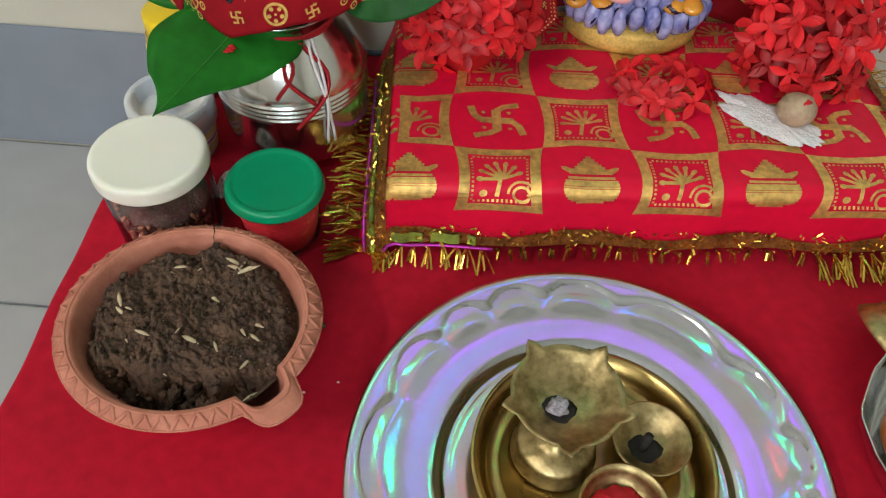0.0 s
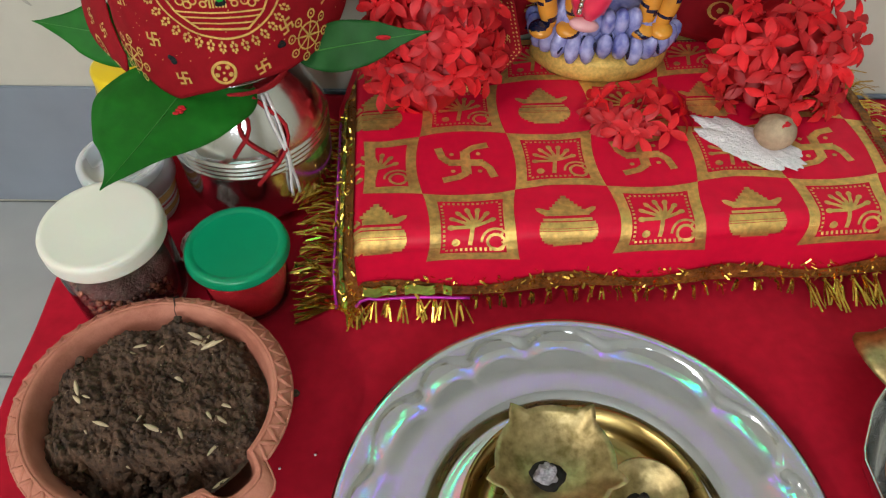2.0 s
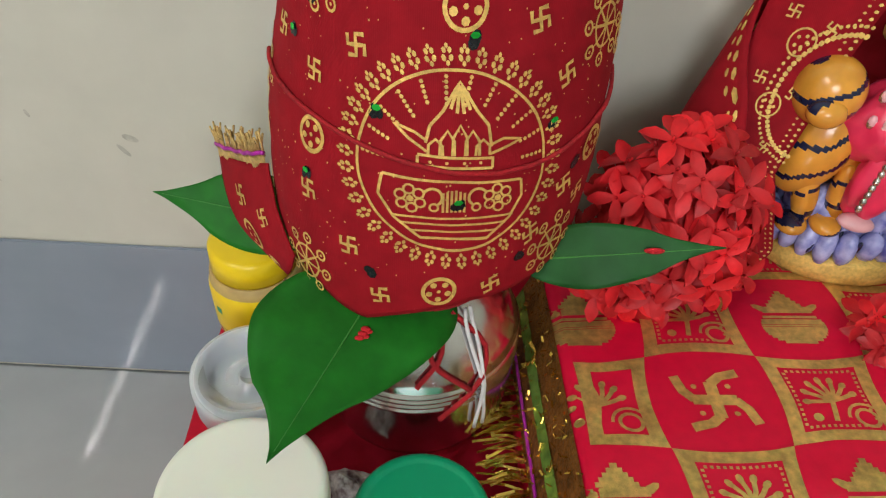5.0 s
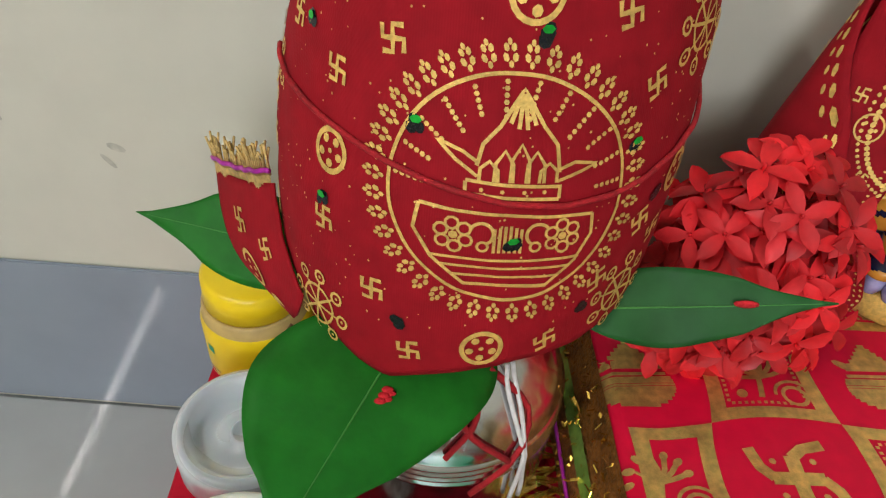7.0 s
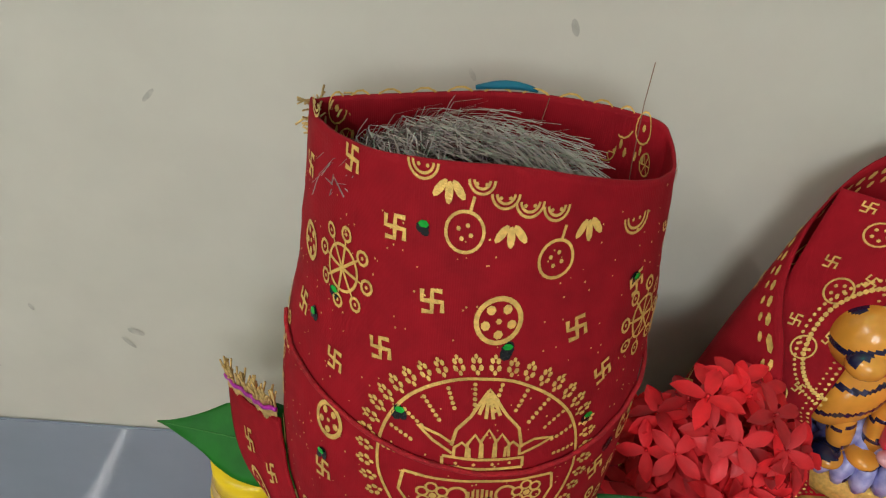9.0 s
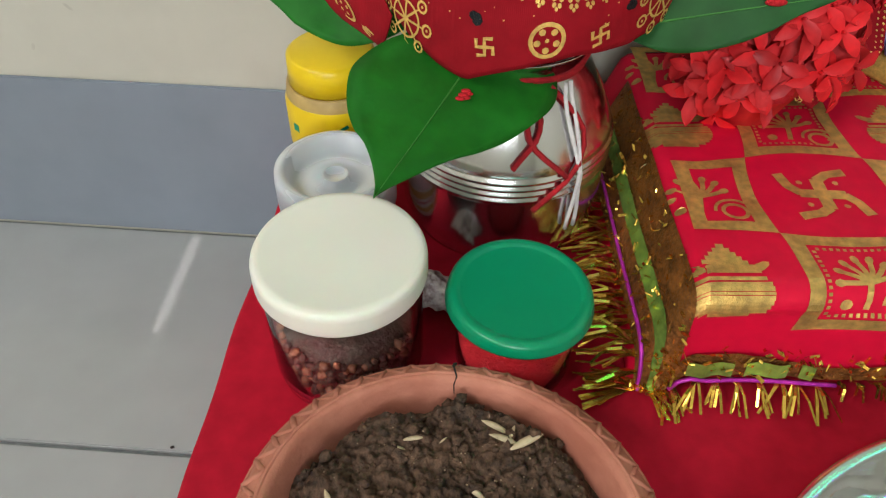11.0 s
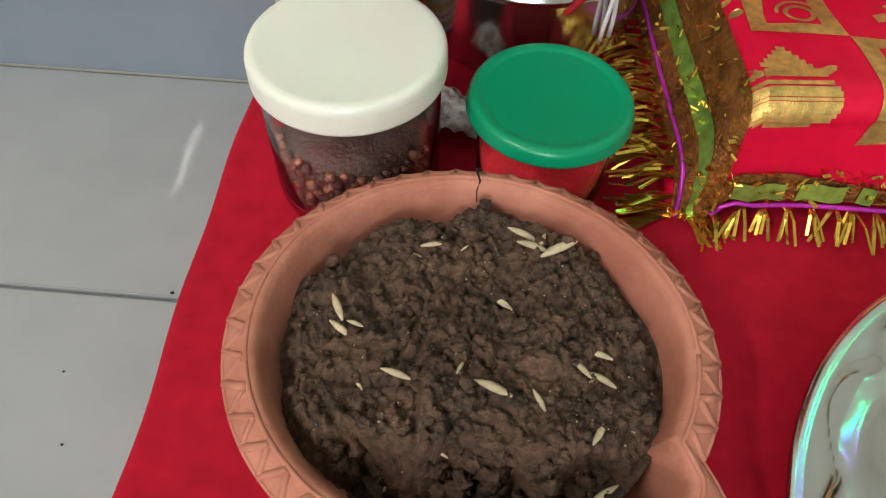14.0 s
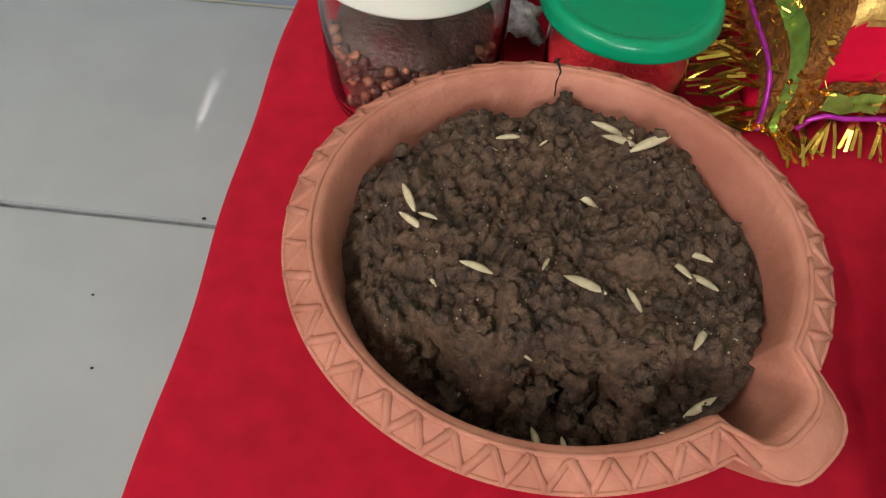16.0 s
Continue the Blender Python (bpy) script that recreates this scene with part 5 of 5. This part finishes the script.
for s in (-1, 1):
    for k in range(3):
        blob(bm, (IX + 0.010 + s * (0.026 + 0.004 * k), IY - 0.010, IZ + 0.122 + 0.017 * k), (0.015, 0.005, 0.005), (0, s * (-25 - 20 * k), 0), mat=5, seg=10)
for k in range(16):
    a = math.pi * (k / 15)
    blob(bm, (IX + 0.010 - 0.017 * math.cos(a), IY - 0.024 - 0.002 * math.sin(a), IZ + 0.135 - 0.026 * math.sin(a)), (0.0022, 0.0018, 0.0022), mat=6, seg=7)
for k in range(12):
    blob(bm, (IX - 0.024 + 0.0005 * k, IY - 0.036 + 0.0002 * k, IZ + 0.052 + 0.004 * k), (0.0018, 0.0015, 0.0024), mat=6, seg=7)
blob(bm, (IX + 0.030, IY - 0.026, IZ + 0.148), (0.007, 0.005, 0.008), mat=7)
blob(bm, (IX + 0.026, IY - 0.030, IZ + 0.066), (0.006, 0.004, 0.006), mat=7)
bm.verts.ensure_lookup_table()
for v in bm.verts[base_n:]:
    v.co.z += 0.008
thing("idol", bm, [M_GOLDP, M_SKYB, M_NAVY, M_ORANGE, M_PINKG, M_SKINP, M_SILVER, M_EMERALD, M_COTTON], "painted ceramic idol on an orange striped animal over a blue base", "idol")

shawl = holder("idol_shawl", "maroon cloth with gold print draped round the idol", "cloth", (IX, IY, BH))


def shawl_f(u, v, off=0.0):
    """u runs round the idol from its left front, over the back, to its right front; v up."""
    a = radians(-22 + 224 * u)
    x = IX + 0.004 - (0.126 + 0.006 * math.sin(u * 9)) * math.cos(a) * (1 - 0.26 * v * v)
    y = 0.518 + 0.056 * max(0.0, math.sin(a)) ** 0.6 + min(0.0, math.sin(a)) * 0.05
    hgt = 0.050 + 0.146 * max(0.0, math.sin(math.pi * min(1, max(0, u)))) ** 0.7
    z = BH + 0.002 + hgt * v + 0.002 * noise.noise((u * 9, v * 6, 2))
    n = Vector((-math.cos(a), math.sin(a) * 1.4, 0.1)).normalized()
    fold = 0.003 * math.sin(u * 40) * (1 - v)
    return Vector((x, min(y, 0.578), z)) - n * (fold + off)


bm = bmesh.new()
sheet(bm, shawl_f, 80, 30)
thicken(part("fabric", bm, M_MAROON, shawl), 0.0010, 0)


def lapel(u, v, off=0.0):
    """The near fold of the cloth, hanging beside the idol down to the brocade."""
    pts = [Vector((0.086, 0.535, 0.228)), Vector((0.070, 0.530, 0.178)), Vector((0.054, 0.517, 0.130)), Vector((0.064, 0.507, 0.092)), Vector((0.034, 0.490, 0.0655))]
    k = min(3, int(v * 4))
    p = pts[k].lerp(pts[k + 1], v * 4 - k)
    w = 0.046 * (1 - 0.55 * v)
    return p + Vector((-w * (1 - u), 0.012 * (1 - u), 0.006 * (1 - u) + 0.002 * math.sin(v * 14))) + Vector((0, -off, 0.3 * off))


bm = bmesh.new()
sheet(bm, lapel, 10, 50)
thicken(part("fold", bm, M_MAROON, shawl), 0.0010, 0)
bm = bmesh.new()
def on_fold(x, y):
    """x, y in millimetres across and down the fold."""
    return lapel(x / 46, y / 215, 0.0012)


for k in range(64):
    y = 3 + 205 * k / 63
    spot(bm, on_fold, (43, y), 1.0, 7, ry=0.8)
    spot(bm, on_fold, (39, y + 1.6), 0.8, 7, ry=0.6)
    if k % 9 == 4:
        stroke(bm, on_fold, circle((22, y), 6.0, 18), 0.9, closed=True)
        for q in range(5):
            spot(bm, on_fold, (22 + 3 * math.cos(q * 1.257), y + 3 * math.sin(q * 1.257)), 0.9, 6)
    if k % 9 == 0:
        hooked_cross(bm, on_fold, (12, y + 2), 2.6, 1.0)
        hooked_cross(bm, on_fold, (31, y + 5), 2.6, 1.0, turn=0.3)
for k in range(36):
    a = math.pi * (0.5 + k / 35)
    spot(bm, on_fold, (46 + 24 * math.cos(a), 66 + 30 * math.sin(a)), 1.3, 6)
    spot(bm, on_fold, (46 + 28 * math.cos(a), 66 + 34 * math.sin(a)), 0.9, 6)
part("gold_border", bm, M_GOLDP, shawl, "gold printed beaded border", smooth=False)
bm = bmesh.new()
rnd = random.Random(12)
for inner in (0.0012, -0.0012):
    def ps(u, v):
        return shawl_f(u, v, inner)
    for k in range(26):
        u, v = 0.04 + 0.92 * rnd.random(), 0.1 + 0.8 * rnd.random()
        if k % 3 == 0:
            stroke(bm, ps, circle((u, v), 0.018, 14, ry=0.04), 0.006, closed=True)
            spot(bm, ps, (u, v), 0.006, 6, ry=0.014)
        elif k % 3 == 1:
            hooked_cross(bm, ps, (u, v), 0.014, 0.006)
        else:
            for q in range(6):
                a = q * math.pi / 3
                stroke(bm, ps, [(u, v), (u + 0.022 * math.cos(a), v + 0.05 * math.sin(a))], 0.004)
    for q in range(60):
        u = 0.02 + 0.96 * q / 59
        spot(bm, ps, (u, 0.955), 0.0055, 6, ry=0.013)
        spot(bm, ps, (u + 0.008, 0.92), 0.004, 6, ry=0.01)
part("gold_print", bm, M_GOLDP, shawl, "gold printed border and flowers", smooth=False)
bm = bmesh.new()
for k in range(120):
    u = 0.0 + 0.09 * rnd.random() if k < 60 else 0.86 + 0.14 * rnd.random()
    p = shawl_f(u, 0.02 * rnd.random(), 0.001) + Vector((rnd.uniform(-0.003, 0.003), rnd.uniform(-0.012, 0.002), rnd.uniform(0.001, 0.006)))
    d = Vector((rnd.uniform(-1, 1), rnd.uniform(-1, 0.2), rnd.uniform(-0.3, 0.4))).normalized() * rnd.uniform(0.002, 0.007)
    s = Vector((rnd.uniform(-1, 1), rnd.uniform(-1, 1), rnd.uniform(-1, 1))).normalized() * 0.0007
    bm.faces.new([bm.verts.new(q) for q in (p - s, p + s, p + s + d, p - s + d)])
tagged(part("tinsel_edge", bm, M_TINSEL, shawl, "gold tinsel at the hem", smooth=False), kind="stuff")


def ixora_mesh(mat, name, size):
    bm = bmesh.new()
    for k in range(4):
        a = math.pi / 2 * k + 0.2
        d, s = Vector((math.cos(a), math.sin(a), 0)), Vector((-math.sin(a), math.cos(a), 0))
        rows = []
        for t, w, h in ((0.05, 0.08, 0.0), (0.3, 0.19, 0.08), (0.6, 0.23, 0.10), (0.85, 0.13, 0.03), (1.0, 0.015, -0.06)):
            rows.append([bm.verts.new((d * t + s * w * q + Vector((0, 0, h + 0.06 * abs(q)))) * size) for q in (-1, 0, 1)])
        for a_, b_ in zip(rows, rows[1:]):
            for q in (0, 1):
                bm.faces.new((a_[q], a_[q + 1], b_[q + 1], b_[q]))
    tube(bm, [(0, 0, 0.02 * size), (0, 0, -0.5 * size), (0.1 * size, 0, -1.0 * size)], 0.06 * size, 5)
    tube(bm, [(0, 0, 0), (0, 0, 0.22 * size)], 0.05 * size, 5)
    return finish(name, bm, mat)


petal_meshes = [ixora_mesh(M_PETAL, "ixora_flower", 0.0135), ixora_mesh(M_PETAL, "ixora_flower", 0.0155), ixora_mesh(M_PETALD, "ixora_flower", 0.0140)]


def heap(label, n, centre, spread, group, seed, face=(0, -0.7, 0.7)):
    rnd = random.Random(seed)
    for k in range(n):
        while True:
            d = Vector((rnd.uniform(-1, 1), rnd.uniform(-1, 0.4), rnd.uniform(-0.35, 1)))
            if 0.2 < d.length < 1:
                break
        d = d.normalized() * rnd.choice((0.75, 0.95, 1.0))
        p = Vector(centre) + Vector((d.x * spread[0], d.y * spread[1], d.z * spread[2]))
        if p.z < BH + 0.006:
            p.z = BH + 0.006
        up = (Vector((d.x, d.y, d.z)) * 0.8 + Vector(face) * 0.7 + Vector((rnd.uniform(-0.5, 0.5), rnd.uniform(-0.5, 0.5), rnd.uniform(-0.3, 0.3)))).normalized()
        o = tagged(new("ixora_flower", rnd.choice(petal_meshes)), label, "flower", group)
        o.matrix_world = Matrix.Translation(p) @ up.to_track_quat("Z", "Y").to_matrix().to_4x4() @ pose(0, 0, 0, 0, 0, rnd.uniform(0, 360))


heap("small scarlet four-petalled flower heaped before the idol", 120, (0.006, 0.496, 0.104), (0.040, 0.028, 0.060), "flower heap beside the pot", 41)
heap("small scarlet four-petalled flower lying on brocade cloth", 20, (0.138, 0.480, 0.060), (0.034, 0.026, 0.018), "loose flowers before the idol", 42, (0, -0.2, 1))
heap("small scarlet four-petalled flower heaped beside the idol", 70, (0.232, 0.505, 0.085), (0.040, 0.034, 0.055), "flower heap beyond the idol", 43)
bm = bmesh.new()
blob(bm, (0.004, 0.500, 0.098), (0.030, 0.022, 0.050), seg=20, lump=0.2)
thing("flower_core", bm, M_PETALD, "dark red mass of stems inside a flower heap", "flower", group="flower heap beside the pot")
bm = bmesh.new()
blob(bm, (0.232, 0.512, 0.085), (0.032, 0.026, 0.042), seg=20, lump=0.2)
thing("flower_core", bm, M_PETALD, "dark red mass of stems inside a flower heap", "flower", group="flower heap beyond the idol")

# flour patch and betel nut
bm = bmesh.new()
rnd = random.Random(6)


def flour(u, v):
    a = 2 * math.pi * u
    r = v * (1 + 0.28 * noise.noise((math.cos(a) * 2, math.sin(a) * 2, 1)) + 0.15 * noise.noise((math.cos(a) * 7, math.sin(a) * 7, 2)))
    x, y = 0.036 * r * math.cos(a), 0.016 * r * math.sin(a)
    ca, sa = math.cos(-0.62), math.sin(-0.62)
    return Vector((0.206 + x * ca - y * sa, 0.456 + x * sa + y * ca, BH + 0.0016 + 0.003 * (1 - v ** 3) + 0.0006 * noise.noise((x * 300, y * 300, 0))))


sheet(bm, flour, 72, 14)
thing("flour_patch", bm, M_RICE, "irregular patch of white rice flour on brocade cloth", "flour", kind="stuff")
nut = holder("betel_nut", "round brown betel nut dabbed with vermilion", "nut", (0.219, 0.454, BH))
bm = bmesh.new()
blob(bm, (0.219, 0.454, BH + 0.013), (0.0125, 0.0120, 0.0105), seg=20, lump=0.08)
part("nut_body", bm, M_NUT, nut)
bm = bmesh.new()
blob(bm, (0.2195, 0.4505, BH + 0.0195), (0.0060, 0.0045, 0.0035), (35, 0, 0), seg=12, lump=0.3)
part("red_mark", bm, M_KUMKUM, nut, "dab of vermilion")

# ---------------------------------------------------------------- steel plate and brass lamps
SC = Vector((0.0848, 0.2240, 0.0))
PLATE_R = 1.003
bm = bmesh.new()


def dents(a, r, z):
    if 0.098 < r < 0.121:
        # fifteen scoops under the rim, each with a sharp outer lip
        ph = (a * 15 / (2 * math.pi) + 0.3 * math.sin(3 * a)) % 1 - 0.5
        edge = 0.1165 - 0.030 * ph * ph
        inside = max(0.0, min(1.0, (edge - r) / 0.0022)) * max(0.0, 1 - (edge - r) / 0.011)
        return PLATE_R, -0.0040 * inside * (1 - 1.2 * abs(ph))
    return PLATE_R, 0.0


lathe(bm, [(0.0004, 0.0070), (0.066, 0.0075), (0.0700, 0.0078), (0.0722, 0.0066), (0.0742, 0.0082), (0.0762, 0.0108), (0.082, 0.0118), (0.090, 0.0128), (0.096, 0.0138), (0.100, 0.0150), (0.103, 0.0160), (0.105, 0.0166), (0.107, 0.0172), (0.109, 0.0178), (0.1105, 0.0182), (0.112, 0.0186), (0.1135, 0.0189),
           (0.115, 0.0192), (0.1165, 0.0195), (0.118, 0.0198), (0.1205, 0.0206), (0.1228, 0.0200), (0.1232, 0.0188), (0.1224, 0.0182), (0.1205, 0.0192), (0.118, 0.0186), (0.100, 0.0138), (0.076, 0.0098), (0.070, 0.0012), (0.0004, 0.0008)], 208, SC, wob=dents)
thing("steel_plate", bm, M_PLATE, "round polished steel plate with a dented wavy rim", "plate")
BP = Vector((0.0870, 0.2285, 0.0074))
bm = bmesh.new()
lathe(bm, [(0.0004, 0.0022), (0.046, 0.0022), (0.0475, 0.0030), (0.0490, 0.0022), (0.054, 0.0026), (0.0575, 0.007), (0.0605, 0.0135), (0.0622, 0.0145), (0.0622, 0.0155), (0.0600, 0.0150), (0.056, 0.0065), (0.053, 0.0010), (0.0004, 0.0)][::-1], 80, BP)
thing("brass_plate", bm, M_BRASS, "shallow brass plate set on the steel plate", "plate")

LC = Vector((0.070, 0.2475, 0.0098))
lampo = holder("brass_lamp", "brass oil lamp with five spouts on a foot, burnt out", "oil lamp", tuple(LC))
bm = bmesh.new()
lathe(bm, [(0.0004, 0.0005), (0.0215, 0.0005), (0.0225, 0.002), (0.0222, 0.004), (0.0208, 0.0055), (0.0205, 0.012), (0.0190, 0.0145), (0.0120, 0.0160), (0.0070, 0.0185), (0.0055, 0.022), (0.0080, 0.026), (0.0004, 0.027)], 40, LC + Vector((-0.002, -0.012, 0)))
part("foot", bm, M_BRASS2, lampo)
bm = bmesh.new()


def five(a, r, z):
    d = (a * 5 / (2 * math.pi) + 0.75) % 1 - 0.5
    s = max(0, 1 - abs(d) / 0.15)
    k = 1 + (0.21 * s ** 0.9 if r > 0.024 else 0)
    return k, (0.003 * s if r > 0.024 else 0)


lathe(bm, [(0.0004, 0.0275), (0.010, 0.028), (0.020, 0.032), (0.0265, 0.038), (0.0285, 0.041), (0.0280, 0.0417), (0.0255, 0.0392), (0.0195, 0.0345), (0.010, 0.0305), (0.0004, 0.030)], 100, LC, wob=five)
part("dish", bm, M_BRASS2, lampo, "brass dish with five pointed spouts")
bm = bmesh.new()
blob(bm, LC + Vector((-0.004, -0.004, 0.0305)), (0.009, 0.008, 0.0014), seg=14, lump=0.3)
part("soot", bm, M_SOOT, lampo, "black soot")
bm = bmesh.new()
blob(bm, LC + Vector((-0.004, -0.004, 0.0345)), (0.0052, 0.0042, 0.0034), (0, 0, 30), seg=20, lump=0.9, seed=3)
part("wick", bm, M_ASH, lampo, "grey burnt cotton wick")

DC = Vector((0.117, 0.241, 0.0098))
d = holder("small_brass_lamp", "small round brass oil lamp with a burnt wick", "oil lamp", tuple(DC))
bm = bmesh.new()
lathe(bm, [(0.0004, 0.0004), (0.010, 0.0004), (0.016, 0.005), (0.0200, 0.0125), (0.0206, 0.0145), (0.0196, 0.0145), (0.015, 0.0065), (0.0004, 0.0025)], 48, DC)
part("dish", bm, M_BRASS2, d)
bm = bmesh.new()
blob(bm, DC + Vector((-0.003, -0.003, 0.0045)), (0.0100, 0.0085, 0.0012), seg=14, lump=0.3)
part("soot", bm, M_SOOT, d, "black soot")
bm = bmesh.new()
tube(bm, [DC + Vector((-0.003, -0.002, 0.003)), DC + Vector((-0.003, -0.002, 0.009)), DC + Vector((-0.0025, -0.0015, 0.019))], lambda t: 0.0024, 8)
part("wick", bm, M_SOOT, d, "charred upright wick")

KC = Vector((0.0995, 0.2020, 0.0098))
d = holder("brass_cup", "small round brass cup of red vermilion powder", "cup", tuple(KC))
bm = bmesh.new()
lathe(bm, [(0.0004, 0.0004), (0.011, 0.0004), (0.0175, 0.005), (0.0213, 0.0125), (0.0222, 0.0185), (0.0213, 0.0187), (0.020, 0.0125), (0.0155, 0.006), (0.0004, 0.0025)], 48, KC)
part("dish", bm, M_BRASS2, d)
bm = bmesh.new()
lathe(bm, [(0.0004, 0.0132), (0.005, 0.0130), (0.010, 0.0118), (0.0145, 0.0090), (0.0162, 0.0072)], 48, KC + Vector((0, -0.001, 0)), wob=lambda a, r, z: (1 + 0.18 * noise.noise((math.cos(a) * 3, math.sin(a) * 3, 2)), 0.0012 * noise.noise((math.cos(a) * r * 250, math.sin(a) * r * 250, 1))))
part("red_powder", bm, M_KUMKUM, d, "vermilion powder")

# ---------------------------------------------------------------- bell, fruit tray
bell = holder("brass_bell", "tarnished brass hand bell tipped over on the red cloth", "bell", (0.268, 0.316, 0.0))
tilt = Matrix.Translation((0.263, 0.318, 0.0165)) @ pose(0, 0, 0, -12, 36, 0)
bm = bmesh.new()
lathe(bm, [(0.0245, 0.0), (0.0252, 0.002), (0.0225, 0.006), (0.0195, 0.011), (0.0198, 0.0125), (0.0185, 0.014), (0.0188, 0.0155), (0.0160, 0.021), (0.0130, 0.030), (0.0105, 0.035), (0.006, 0.038), (0.0004, 0.039),
           (0.0004, 0.036), (0.009, 0.033), (0.0145, 0.020), (0.0225, 0.002), (0.0245, 0.0)], 56)
bm.transform(tilt)
part("bell_body", bm, M_BRASS2, bell)
bm = bmesh.new()
lathe(bm, [(0.0004, 0.037), (0.0065, 0.038), (0.0080, 0.041), (0.0055, 0.044), (0.0038, 0.050), (0.0060, 0.056), (0.0036, 0.062), (0.0036, 0.090), (0.0060, 0.094), (0.0004, 0.100)], 28)
bm.transform(tilt)
part("handle", bm, M_BRASS2, bell, "turned brass handle")

tray = holder("steel_tray", "steel tray with angular bent sides holding an apple", "tray", (0.28, 0.24, 0.0))
bm = bmesh.new()
out = [(0.226, 0.262), (0.228, 0.236), (0.246, 0.190), (0.285, 0.165), (0.345, 0.175), (0.372, 0.225), (0.365, 0.275), (0.325, 0.310), (0.255, 0.304), (0.240, 0.288)]
rings = []
for sc, z in ((0.62, 0.003), (0.80, 0.005), (0.96, 0.022), (1.0, 0.031), (1.015, 0.0315), (1.015, 0.030), (0.975, 0.0205), (0.82, 0.0025), (0.62, 0.0008)):
    pts = []
    for k in range(len(out)):
        p, q = Vector(out[k]), Vector(out[(k + 1) % len(out)])
        for t in (0.12, 0.5, 0.88):
            w = p.lerp(q, t)
            pts.append(bm.verts.new((0.298 + (w.x - 0.298) * sc, 0.238 + (w.y - 0.238) * sc, z)))
    rings.append(pts)
for a, b in zip(rings, rings[1:]):
    for k in range(len(a)):
        bm.faces.new((a[k], a[(k + 1) % len(a)], b[(k + 1) % len(a)], b[k]))
bm.faces.new(rings[0])
bm.faces.new(rings[-1])
part("tray_body", bm, M_STEEL, tray)
apple = holder("apple", "ripe yellow apple streaked with red, in a steel tray", "apple", (0.272, 0.242, 0.005))
AC = Vector((0.270, 0.245, 0.0385))
bm = bmesh.new()
lathe(bm, [(0.0004, -0.026), (0.008, -0.029), (0.018, -0.0315), (0.028, -0.026), (0.035, -0.012), (0.0375, 0.004), (0.035, 0.018), (0.026, 0.028), (0.015, 0.0305), (0.006, 0.027), (0.0004, 0.022)], 40, (0, 0, 0), wob=lambda a, r, z: (1 + 0.03 * math.cos(5 * a), 0))
bm.transform(Matrix.Translation(AC) @ pose(0, 0, 0, 12, -10, 20))
part("fruit", bm, M_APPLE, apple)
bm = bmesh.new()
tube(bm, [AC + Vector((-0.004, -0.004, 0.020)), AC + Vector((-0.006, -0.006, 0.030)), AC + Vector((-0.010, -0.007, 0.038))], 0.0013, 6)
part("stalk", bm, M_STEM, apple, "short brown stalk")
